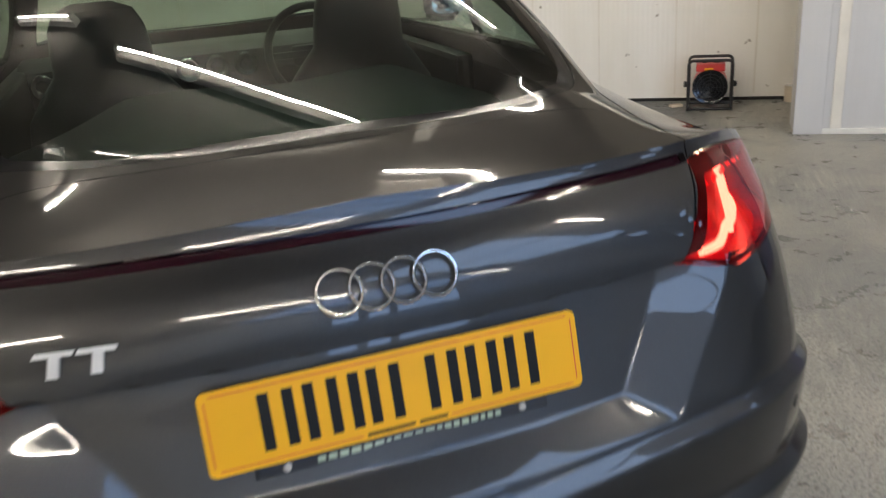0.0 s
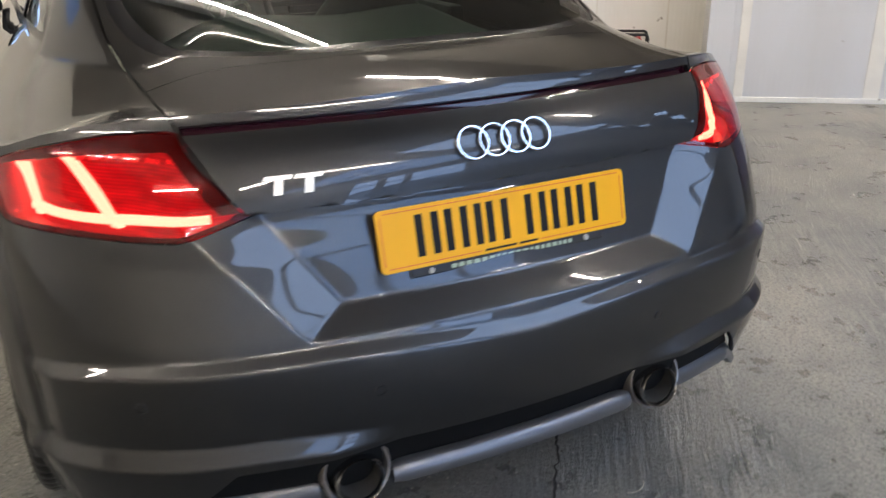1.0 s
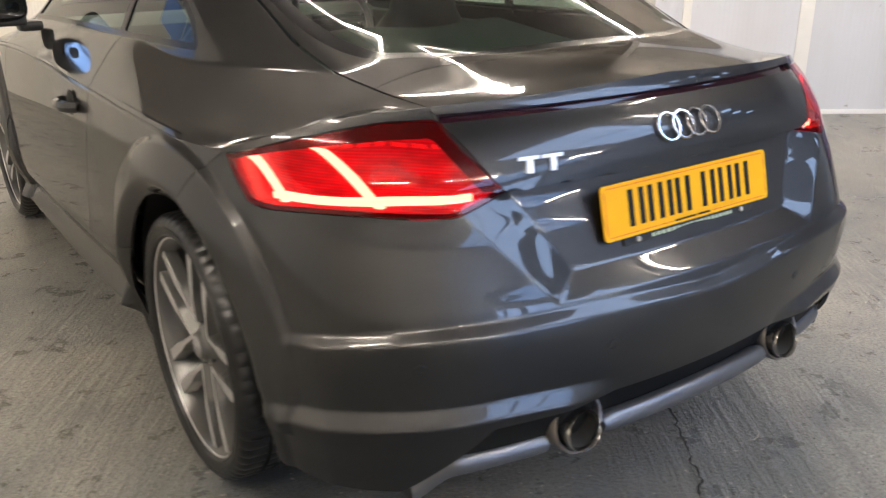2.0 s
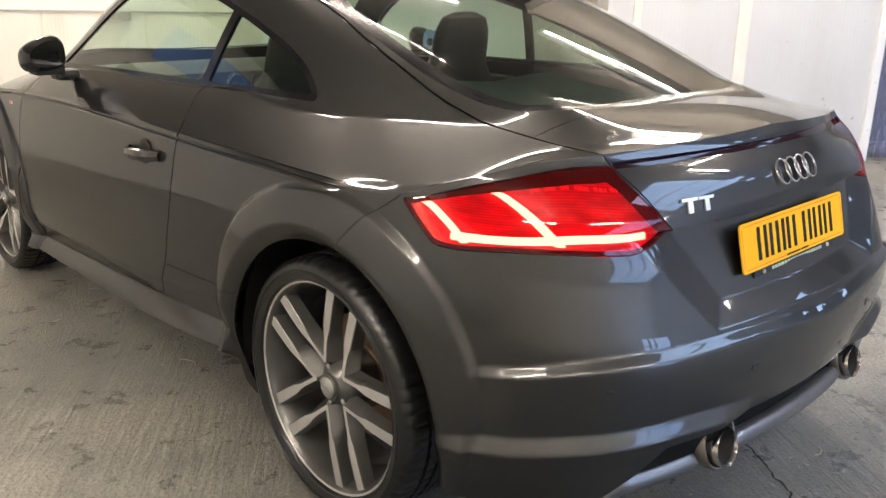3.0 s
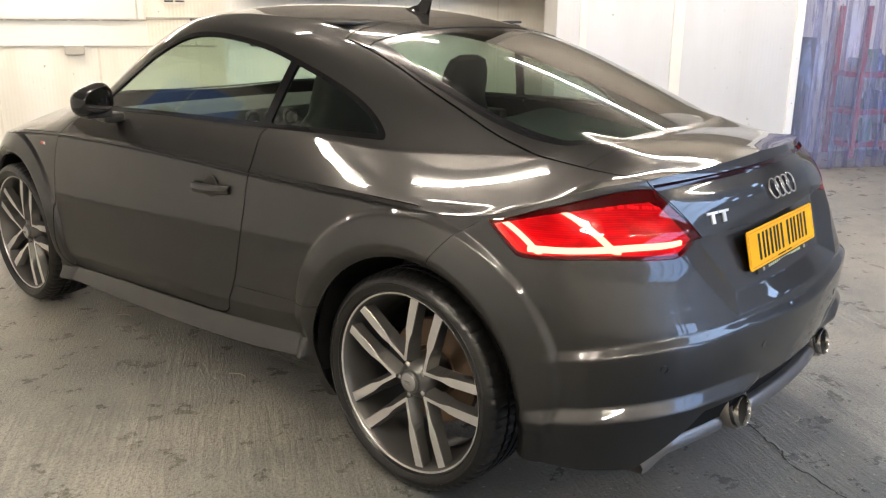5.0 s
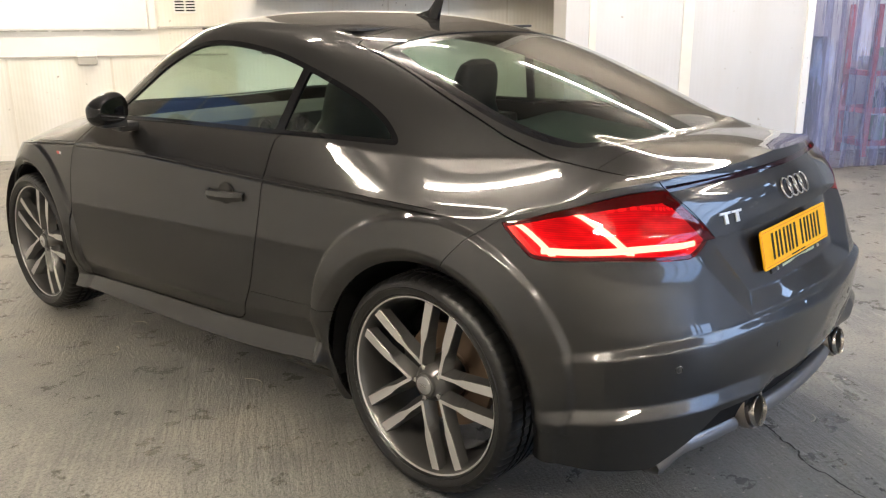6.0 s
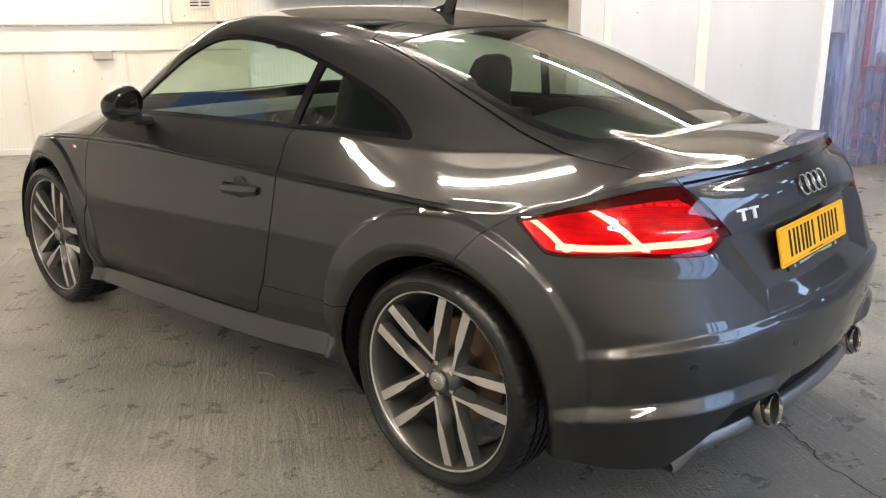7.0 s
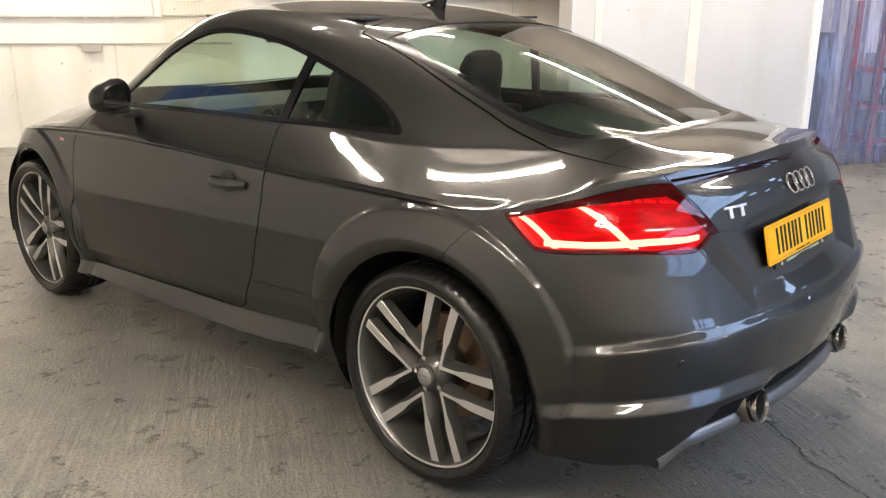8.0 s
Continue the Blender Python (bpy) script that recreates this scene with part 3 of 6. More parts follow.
# reach of the rear flare round its wheel, by the angle from the forward level, in degrees
flare_rear = soft(curve([-1.5, 0.10, 0.20, 0.34, 0.45, 0.90, 1.01, 1.20, 1.40, 1.50, 1.64, 1.80, 4.0], [0.45, 0.455, 0.472, 0.497, 0.506, 0.509, 0.514, 0.518, 0.526, 0.526, 0.510, 0.48, 0.48]), 0.04)


def half_width(y, z):
    w = side_z(z) + side_y(y)
    for wy in (0.0, WHEELBASE):
        r = np.hypot(y - wy, z - WHEEL_Z)
        out = flare_rear(np.degrees(np.arctan2(z - WHEEL_Z, y)) / 100) if wy == 0.0 else ARCH_OUT
        k = np.clip((out - 0.014 - r) / (out - 0.014 - ARCH_IN), 0, 1)
        w = w + 0.0135 * soft_step(out, out - 0.014, r) + 0.014 * (1 - (1 - k) ** 1.8) - 0.030 * ramp(0.418, ARCH_IN, r) ** 1.6
    between = ramp(0.385, 0.40, y) * ramp(2.12, 2.10, y)
    up, low = skirt_top(y), skirt_low(y)
    w = w + between * (0.047 * ramp(up, low, z) - 0.014 * ramp(up + 0.07, up, z) - 0.10 * ramp(low, low - 0.09, z))
    return w


rear_z = soft(curve([0.15, 0.24, 0.36, 0.45, 0.54, 0.60, 0.64, 0.72, 0.80, 0.84, 0.87, 0.90, 0.93, 0.945, 0.98], [-0.70, -0.735, -0.775, -0.795, -0.802, -0.792, -0.774, -0.740, -0.706, -0.703, -0.694, -0.675, -0.644, -0.6345, -0.6215]), 0.01)
rear_c = soft(curve([0.15, 0.55, 0.70, 0.80, 0.86, 0.95], [0.24, 0.22, 0.19, 0.165, 0.24, 0.30]), 0.025)
corner_k = soft(curve([0.15, 0.45, 0.60, 0.70, 0.80, 0.95], [0.22, 0.24, 0.24, 0.25, 0.295, 0.25]), 0.05)


crease_one = curve([-0.80, -0.68, -0.37, -0.13, 0.05, 0.27, 0.42], [0.572, 0.578, 0.588, 0.588, 0.580, 0.556, 0.536])
crease_two = curve([-0.50, -0.23, -0.03, 0.21, 0.41, 0.50], [0.414, 0.427, 0.424, 0.411, 0.386, 0.372])


def ledges(x, y, z):
    """The two pressed lines round the rear bumper: below each the skin stands proud."""
    a = np.abs(x) + y
    c1, c2 = crease_one(a), crease_two(a)
    d = 0.0175 * soft_step(c1 + 0.003, c1 - 0.017, z) * ramp(0.42, 0.25, a)
    return d + 0.026 * soft_step(c2 + 0.003, c2 - 0.027, z) * ramp(0.50, 0.40, a) * ramp(-0.52, -0.40, a) * (z > 0.2)


def recess(x, z):
    """How far inside the number plate hollow a place of the tail is, from 0 at its rim to 1 on its floor."""
    x = np.abs(x)
    outer, inner = 0.408 + 0.85 * (z - 0.60), 0.335 + 0.70 * (z - 0.645)
    side = ramp(0.0, 1.0, (outer - x) / (outer - inner))
    low = ramp(0.597, 0.640, z)
    return np.minimum(side, low) * ramp(0.806, 0.799, z)


def rear_y(x, z):
    return rear_z(z) + rear_c(z) * x * x + 0.034 * recess(x, z)


front_z = curve([0.15, 0.35, 0.60, 0.75, 0.90], [3.28, 3.36, 3.33, 3.22, 3.05])


def front_y(x, z):
    return front_z(z) - 0.55 * x * x


def smax(a, b, k):
    h = np.clip(k - np.abs(a - b), 0, None) / k
    return np.maximum(a, b) + h * h * k * 0.25


def tub_field(x, y, z):
    """Below zero inside the lower body."""
    s = np.abs(x) - half_width(y, z)
    return smax(smax(s, rear_y(x, z) - y, corner_k(z)) - ledges(x, y, z), y - front_y(x, z), 0.35)


def tub_stations():
    """Rays that run outwards from a rounded spine, from the tail's middle round the left side to the nose: origin and way."""
    o, w = [], []
    for x in np.linspace(0, 0.45, 57)[:-1]:
        o.append((x, -0.2)), w.append((0, -1))
    for a in np.radians(np.linspace(0, 90, 110)[:-1]):
        o.append((0.45, -0.2)), w.append((math.sin(a), -math.cos(a)))
    for y in np.concatenate([np.linspace(-0.2, 0.62, 180)[:-1], np.linspace(0.62, 1.95, 110)[:-1], np.linspace(1.95, 2.8, 130)[:-1]]):
        o.append((0.45, y)), w.append((1, 0))
    for a in np.radians(np.linspace(90, 180, 40)[:-1]):
        o.append((0.45, 2.8)), w.append((math.sin(a), -math.cos(a)))
    for x in np.linspace(0.45, 0, 20):
        o.append((x, 2.8)), w.append((0, 1))
    return np.array(o), np.array(w)


def cast(o, w, z):
    lo, hi = np.zeros(len(z)), np.full(len(z), 1.2)
    for _ in range(34):
        mid = (lo + hi) / 2
        inside = tub_field(o[:, 0] + mid * w[:, 0], o[:, 1] + mid * w[:, 1], z) < 0
        lo, hi = np.where(inside, mid, lo), np.where(inside, hi, mid)
    return np.stack([o[:, 0] + lo * w[:, 0], o[:, 1] + lo * w[:, 1], z], 1)


def rim_height(o, w):
    """Height of the shoulder line over each ray: it falls from the tail's lip round the lamps to the flanks."""
    n = len(o)
    z = np.full(n, 0.9)
    for _ in range(12):
        p = cast(o, w, z)
        z = shoulder(p[:, 0], p[:, 1])
    return z


shoulder_rear = curve([-0.62, -0.40, -0.20, 0.044, 0.21, 0.403, 0.50, 0.61, 0.70, 0.95], [0.975, 0.966, 0.958, 0.951, 0.938, 0.904, 0.882, 0.857, 0.849, 0.848])
shoulder_side = curve([0.0, 0.7, 1.37, 2.05, 2.6, 3.0, 3.3], [0.848, 0.851, 0.858, 0.842, 0.80, 0.74, 0.66])


def shoulder(x, y):
    return np.where(y < 0.1, shoulder_rear(np.abs(x) + y), shoulder_side(y))


def tub_mesh(levels=210):
    o, w = tub_stations()
    top = rim_height(o, w)
    rows = []
    for v in np.linspace(0, 1, levels):
        z = 0.17 + (top - 0.17) * v
        p = cast(o, w, z)
        rows.append(p)
    V = np.array(rows)
    # the pressed line under the shoulder: a shallow groove along the flank
    dip = ease(-0.12, 0.02, V[-2, :, 1]) * ease(2.6, 2.4, V[-2, :, 1])
    for k, d in ((-2, 0.0052), (-3, 0.0058), (-4, 0.0018)):
        V[k, :, :2] -= w * (d * dip)[:, None]
    return V, rows[-1]


def grid_tris(nr, nc):
    i = np.arange(nr * nc).reshape(nr, nc)
    a, b, c, d = i[:-1, :-1].ravel(), i[:-1, 1:].ravel(), i[1:, 1:].ravel(), i[1:, :-1].ravel()
    return np.concatenate([np.stack([a, b, c], 1), np.stack([a, c, d], 1)])


def fair_line(ys, vs, stiff=1.0, step=0.1):
    """An evenly flowing line near the given knots."""
    ys, vs = np.array(ys, float), np.array(vs, float)
    y0, n = ys[0] - 4 * step, int((ys[-1] - ys[0]) / step) + 10

    B = spline_rows(ys, y0, step, n)
    D = np.diff(np.eye(n), 3, axis=0) * (0.6 * stiff)
    c = np.linalg.lstsq(np.concatenate([B, D]), np.concatenate([vs, np.zeros(len(D))]), rcond=None)[0]

    at = np.linspace(ys[0], ys[-1], 2400)
    table = spline_rows(at, y0, step, n) @ c

    def f(y):
        return np.interp(y, at, table)
    return f


def spline_rows(y, y0, step, n):
    """Weights of n even cubic blending humps at each y."""
    t = (np.atleast_1d(y) - y0) / step
    d = np.abs(t[:, None] - np.arange(n)[None, :])
    return np.where(d < 1, 2 / 3 - d * d + d ** 3 / 2, np.where(d < 2, (2 - d) ** 3 / 6, 0.0))


# lines that run along the upper body: roof middle, drop to its edge, drip rail, foot of the cabin
centre_z = fair_line([-0.60, -0.45, -0.30, -0.20, 0.0, 0.20, 0.40, 0.60, 0.80, 1.00, 1.20, 1.40, 1.60, 1.80, 2.00, 2.20, 2.40, 2.80, 3.40],
                     [0.880, 0.957, 1.025, 1.068, 1.150, 1.226, 1.290, 1.335, 1.366, 1.382, 1.386, 1.374, 1.330, 1.248, 1.137, 1.01, 0.88, 0.60, 0.20], 0.12)
crown_drop = fair_line([-0.60, -0.30, 0.0, 0.30, 0.60, 1.0, 1.3, 1.5, 1.7, 1.9, 2.1, 3.4], [0.052, 0.053, 0.056, 0.053, 0.048, 0.046, 0.047, 0.055, 0.072, 0.092, 0.105, 0.11], 0.5)
rail_x = fair_line([-0.60, -0.36, -0.20, 0.0, 0.26, 0.50, 0.74, 1.20, 1.50, 1.70, 1.85, 1.98, 2.3, 3.4], [0.525, 0.540, 0.558, 0.590, 0.609, 0.611, 0.608, 0.605, 0.612, 0.635, 0.664, 0.69, 0.75, 0.9], 0.25)
rail_z = fair_line([-0.60, -0.36, -0.20, 0.0, 0.26, 0.50, 0.74, 1.0, 1.20, 1.40, 1.60, 1.75, 1.90, 1.98, 2.3, 3.4], [0.86, 0.945, 1.000, 1.064, 1.142, 1.200, 1.247, 1.280, 1.290, 1.278, 1.218, 1.140, 1.048, 0.995, 0.78, 0.10], 0.12)
belt_x = fair_line([-0.60, -0.36, -0.22, 0.0, 0.26, 0.75, 1.2, 1.75, 2.2, 3.4], [0.542, 0.560, 0.578, 0.650, 0.704, 0.733, 0.744, 0.755, 0.77, 0.90], 0.25)
belt_z = fair_line([-0.60, -0.36, -0.22, 0.0, 0.26, 0.75, 1.2, 1.75, 2.2, 3.4], [0.835, 0.924, 0.974, 0.980, 0.985, 0.980, 0.975, 0.960, 0.925, 0.70], 0.25)


def rear_deck(x, y):
    """The boot's upper side between window and lip: crowned both ways."""
    u, v = (np.abs(x) / 0.57) ** 2, (y + 0.48) / 0.12
    return (0.99507 + v * (0.0150 + v * (-0.00727 + v * (-0.00321 + v * 0.00202)))
            + u * (-0.04038 + v * (0.0063 + v * (0.00558 + v * (0.00406 + v * 0.00614)))))


def body_sheet(rim):
    """One evenly flowing sheet from boot to bonnet, held by the shoulder line, the boot lid, the cabin's foot and the bonnet."""
    hx, hy, nx, ny, x0, y0 = 0.085, 0.10, 17, 49, -0.17, -1.0
    P, W = [], []

    def hold(x, y, z, w):
        x, y, z = np.broadcast_arrays(np.asarray(x, float), np.asarray(y, float), np.asarray(z, float))
        P.append(np.stack([x.ravel(), y.ravel(), z.ravel()], 1))
        W.append(np.full(x.size, w))
    hold(rim[:, 0], rim[:, 1], rim[:, 2], 3.0)
    W[0][(rim[:, 1] > -0.40) & (rim[:, 1] < -0.05)] = 1.0
    X, Y = np.meshgrid(np.linspace(0, 0.50, 9), np.linspace(-0.56, -0.36, 6))
    keep = Y > np.interp(X, rim[:60, 0], rim[:60, 1]) + 0.02
    hold(X[keep], Y[keep], rear_deck(X, Y)[keep], 2.0)
    y = np.linspace(0.02, 2.05, 50)
    hold(belt_x(y), y, belt_z(y), 3.0)
    xr = np.interp(y, rim[70:, 1], rim[70:, 0])
    zr = np.interp(y, rim[70:, 1], rim[70:, 2])
    for t in (0.3, 0.6):
        hold(belt_x(y) * (1 - t) + xr * t, y, belt_z(y) * (1 - t) + zr * t + BULGE * 4 * t * (1 - t), 1.2)
    hold(0.575, -0.22, 0.972, 15.0)
    X, Y = np.meshgrid(np.linspace(0, 0.46, 6), np.linspace(-0.22, 1.9, 14))
    hold(X, Y, 0.99, 0.6)
    y = np.linspace(2.25, 3.1, 12)
    for k, bend in ((0.0, 0.0), (0.35, 0.012), (0.7, 0.05)):
        hold(k * 0.86, y, bonnet_z(y) - bend, 0.6)
    P, W = np.concatenate(P), np.concatenate(W)
    # even in x: the humps left of the middle are folded on to the right ones

    def across_rows(x):
        b = spline_rows(np.abs(x), x0, hx, nx)
        b[:, 3] += b[:, 1]
        b[:, 4] += b[:, 0]
        return b[:, 2:]
    m = nx - 2
    A = (spline_rows(P[:, 1], y0, hy, ny)[:, :, None] * across_rows(P[:, 0])[:, None, :]).reshape(len(P), -1) * W[:, None]
    Dy = np.kron(np.diff(np.eye(ny), 2, axis=0), np.eye(m)) * STIFF
    ex = np.eye(m)
    Dx = np.kron(np.eye(ny), np.diff(np.concatenate([ex[[2, 1]], ex]), 2, axis=0)) * STIFF
    # lean of the haunch over the rear wheel, outwards and along the car
    H = np.array([(0.82, 0.20, -0.90, 0.07), (0.785, 0.085, -0.80, 0.06), (0.747, -0.018, -0.71, 0.05), (0.702, -0.143, -0.61, 0.04), (0.680, -0.257, -0.51, 0.03), (0.664, -0.37, -0.42, 0.02)])
    by, bx = spline_rows(H[:, 1], y0, hy, ny), across_rows(H[:, 0])
    sx = (by[:, :, None] * ((across_rows(H[:, 0] + 0.01) - across_rows(H[:, 0] - 0.01)) / 0.02)[:, None, :]).reshape(len(H), -1)
    sy = (((spline_rows(H[:, 1] + 0.01, y0, hy, ny) - spline_rows(H[:, 1] - 0.01, y0, hy, ny)) / 0.02)[:, :, None] * bx[:, None, :]).reshape(len(H), -1)
    # the haunch is the stiffest part of the sheet
    cy, cx = y0 + hy * np.arange(ny), x0 + hx * np.arange(2, nx)
    near = 1 + 14 * ((cy[:, None] > -0.38) & (cy[:, None] < 0.45) & (cx > 0.55))
    Dy = Dy * near[1:-1].reshape(-1)[:, None]
    Dx = Dx * near.reshape(-1)[:, None]
    S = np.concatenate([A, Dy, Dx, 0.8 * sx, 0.8 * sy])
    r = np.concatenate([P[:, 2] * W, np.zeros(len(Dy) + len(Dx)), 0.8 * H[:, 2], 0.8 * H[:, 3]])
    c = np.linalg.solve(S.T @ S + 1e-9 * np.eye(S.shape[1]), S.T @ r).reshape(ny, m)
    c = np.concatenate([c[:, [2, 1]], c], 1)

    def f(x, y):
        x, y = np.broadcast_arrays(np.abs(np.asarray(x, float)), np.asarray(y, float))
        tx, ty = (x - x0) / hx, (y - y0) / hy
        ix, iy = np.floor(tx).astype(int), np.floor(ty).astype(int)
        hump = lambda d: np.where(d < 1, 2 / 3 - d * d + d ** 3 / 2, np.where(d < 2, (2 - d) ** 3 / 6, 0.0))
        z = np.zeros(x.shape)
        for i in range(-1, 3):
            wx = hump(np.abs(tx - ix - i))
            for j in range(-1, 3):
                z += wx * hump(np.abs(ty - iy - j)) * c[np.clip(iy + j, 0, ny - 1), np.clip(ix + i, 0, nx - 1)]
        return z
    return f


BULGE, STIFF = 0.008, 1.0
bonnet_z = fair_line([2.0, 2.25, 2.5, 2.8, 3.0, 3.2, 3.4], [1.00, 0.985, 0.955, 0.905, 0.855, 0.77, 0.66], 0.1)


def cabin_z(x, y):
    """The cabin: crowned roof and glass, met by flanks that lean in."""
    x = np.abs(x)
    crown = centre_z(y) - crown_drop(y) * (x / 0.57) ** 2.6
    bx, bz = belt_x(y), belt_z(y)
    slope = (rail_z(y) - bz) / (bx - rail_x(y))
    t = (bx - x) / (bx - rail_x(y))
    flank = bz + (rail_z(y) - bz) * (t + 0.16 * t * (1 - np.minimum(t, 2.0)))
    return -smax(-crown, -flank, 0.030 * np.clip(slope, 0.5, 3.0))


def top_mesh(rim, across=150):
    """The upper skin, from the middle to the shoulder line: rows run across the car, bowed like the tail's lip."""
    lip = rim[(rim[:, 1] < -0.2) & (rim[:, 0] < 0.545)]
    rest = rim[len(lip):]
    rest = rest[rest[:, 0] > 0.02]
    corner = lip[-1]
    body = body_sheet(rim)
    lip_y = curve(lip[:, 0], lip[:, 1])
    lip_miss = curve(lip[:, 0], lip[:, 2] - body(lip[:, 0], lip[:, 1]))
    rows = np.concatenate([[corner], rest])
    fine = np.linspace(0, 1, 420)[None, :]
    xr, yr, zr = rows[:, :1], rows[:, 1:2], rows[:, 2:3]
    x = xr * fine
    away = yr - corner[1]
    back = lip_y(np.minimum(x, corner[0]))
    y = np.where(yr < 1.0, yr + (back - corner[1]) * ease(0.35, 0.0, away), yr)

    def height(x, y):
        z = smax(body(x, y), cabin_z(x, y), 0.005)
        z = z + lip_miss(np.minimum(x, corner[0])) * ease(0.05, 0.0, y - lip_y(np.minimum(x, corner[0]))) * ease(corner[0] + 0.05, corner[0], x) * (yr < 0.5)
        return z
    z = height(x, y)
    z = z + (zr - z[:, -1:]) * ease(-0.04, 0.0, x - xr)
    # spread the columns evenly along each section, closer where it bends
    ds = np.hypot(np.diff(x, axis=1), np.diff(z, axis=1))
    u = np.concatenate([np.zeros((len(rows), 1)), np.cumsum(ds, axis=1)], 1)
    G = np.empty((len(rows), across, 3))
    for i in range(len(rows)):
        s = np.linspace(0, u[i, -1], across)
        G[i, :, 0] = np.interp(s, u[i], x[i])
    xs = G[:, :, 0]
    back = lip_y(np.minimum(xs, corner[0]))
    G[..., 1] = np.where(yr < 1.0, yr + (back - corner[1]) * ease(0.35, 0.0, away), yr)
    z = height(xs, G[..., 1])
    z = z + (zr - z[:, -1:]) * ease(-0.04, 0.0, xs - xr)
    G[..., 2] = z
    G[:, 0, 0] = 0.0
    return G


TUB, RIM = tub_mesh()
TOP = top_mesh(RIM)
# ---- car build ----
def outline(points, steps=6):
    """A closed outline, rounded through its corners, as an array of places."""
    p = np.array(points, float)
    q = []
    n = len(p)
    for i in range(n):
        a, b, c, d = p[i - 1], p[i], p[(i + 1) % n], p[(i + 2) % n]
        for t in np.linspace(0, 1, steps, endpoint=False):
            q.append(0.5 * (2 * b + (c - a) * t + (2 * a - 5 * b + 4 * c - d) * t * t + (3 * b - a - 3 * c + d) * t ** 3))
    return np.array(q)


def within(u, v, poly):
    """Signed distance to a closed outline, below zero inside."""
    a, b = poly, np.roll(poly, -1, axis=0)
    best = np.full(len(u), 1e9)
    inside = np.zeros(len(u), bool)
    for (ax, ay), (bx, by) in zip(a, b):
        ex, ey = bx - ax, by - ay
        t = np.clip(((u - ax) * ex + (v - ay) * ey) / (ex * ex + ey * ey + 1e-12), 0, 1)
        best = np.minimum(best, np.hypot(u - ax - t * ex, v - ay - t * ey))
        if ay != by:
            hit = ((ay > v) != (by > v)) & (u < ax + (v - ay) * ex / ey)
            inside ^= hit
    return np.where(inside, -best, best)


def cut(piece, f):
    """Slice a piece of skin along the line where f is zero: the piece below zero and the piece above."""
    V, T = piece
    if len(T) == 0:
        return piece, piece
    f = np.where(np.abs(f) < 1e-6, 1e-6, f)
    pos = f > 0
    n = pos[T].sum(1)
    ins, out = T[n == 0], T[n == 3]
    M = T[(n == 1) | (n == 2)]
    newV, ti, to = [V], [ins], [out]
    if len(M):
        lone_pos = pos[M].sum(1) == 1
        lone = np.where(lone_pos[:, None], pos[M], ~pos[M]).argmax(1)
        r = np.arange(len(M))
        a, b, c = M[r, lone], M[r, (lone + 1) % 3], M[r, (lone + 2) % 3]
        E = np.concatenate([np.stack([a, b], 1), np.stack([a, c], 1)])
        E.sort(axis=1)
        key, inv = np.unique(E[:, 0] * (len(V) + 1) + E[:, 1], return_inverse=True)
        p, q = key // (len(V) + 1), key % (len(V) + 1)
        t = f[p] / (f[p] - f[q])
        newV.append(V[p] + (V[q] - V[p]) * t[:, None])
        ab, ac = inv[:len(M)] + len(V), inv[len(M):] + len(V)
        tri = np.stack([a, ab, ac], 1)
        quad = np.concatenate([np.stack([ab, b, c], 1), np.stack([ab, c, ac], 1)])
        lp2 = np.concatenate([lone_pos, lone_pos])
        to += [tri[lone_pos], quad[~lp2]]
        ti += [tri[~lone_pos], quad[lp2]]
    V = np.concatenate(newV)
    return tidy((V, np.concatenate(ti))), tidy((V, np.concatenate(to)))


def tidy(piece):
    V, T = piece
    if len(T) == 0:
        return np.zeros((0, 3)), np.zeros((0, 3), int)
    use, inv = np.unique(T, return_inverse=True)
    return V[use], inv.reshape(T.shape)


def join(*pieces):
    Vs, Ts, n = [], [], 0
    for V, T in pieces:
        Vs.append(V), Ts.append(T + n)
        n += len(V)
    return np.concatenate(Vs), np.concatenate(Ts)


def normals(piece):
    V, T = piece
    n = np.cross(V[T[:, 1]] - V[T[:, 0]], V[T[:, 2]] - V[T[:, 0]])
    N = np.zeros_like(V)
    for k in range(3):
        np.add.at(N, T[:, k], n)
    return N / (np.linalg.norm(N, axis=1, keepdims=True) + 1e-12)


def skirted(piece, deep=0.010):
    """Turn the free edges of a panel inwards, so that it reads as pressed metal and not as paper."""
    V, T = piece
    N = normals(piece)
    E = np.concatenate([T[:, [0, 1]], T[:, [1, 2]], T[:, [2, 0]]])
    S = np.sort(E, axis=1)
    key, first, count = np.unique(S[:, 0] * (len(V) + 1) + S[:, 1], return_index=True, return_counts=True)
    B = E[first[count == 1]]
    B = B[(np.abs(V[B[:, 0], 0]) > 1e-4) | (np.abs(V[B[:, 1], 0]) > 1e-4)]
    vs, inv = np.unique(B, return_inverse=True)
    inv = inv.reshape(B.shape)
    low = V[vs] - N[vs] * deep
    i0, i1 = inv[:, 0], inv[:, 1]
    n = len(V)
    walls = np.concatenate([np.stack([B[:, 1], B[:, 0], n + i0], 1), np.stack([B[:, 1], n + i0, n + i1], 1)])
    return np.concatenate([V, low]), np.concatenate([T, walls])


def sunk(piece, d):
    """The piece moved inwards, by one depth or by a depth for each corner."""
    return piece[0] - normals(piece) * np.reshape(d, (-1, 1)), piece[1]


def mirrored(piece):
    return piece[0] * np.array([-1, 1, 1]), piece[1][:, ::-1]


def both(piece):
    return join(piece, mirrored(piece))


def skin_of(G):
    V, T = G.reshape(-1, 3), grid_tris(G.shape[0], G.shape[1])
    a = V[T]
    area = np.linalg.norm(np.cross(a[:, 1] - a[:, 0], a[:, 2] - a[:, 0]), axis=1)
    return V, T[area > 1e-10]


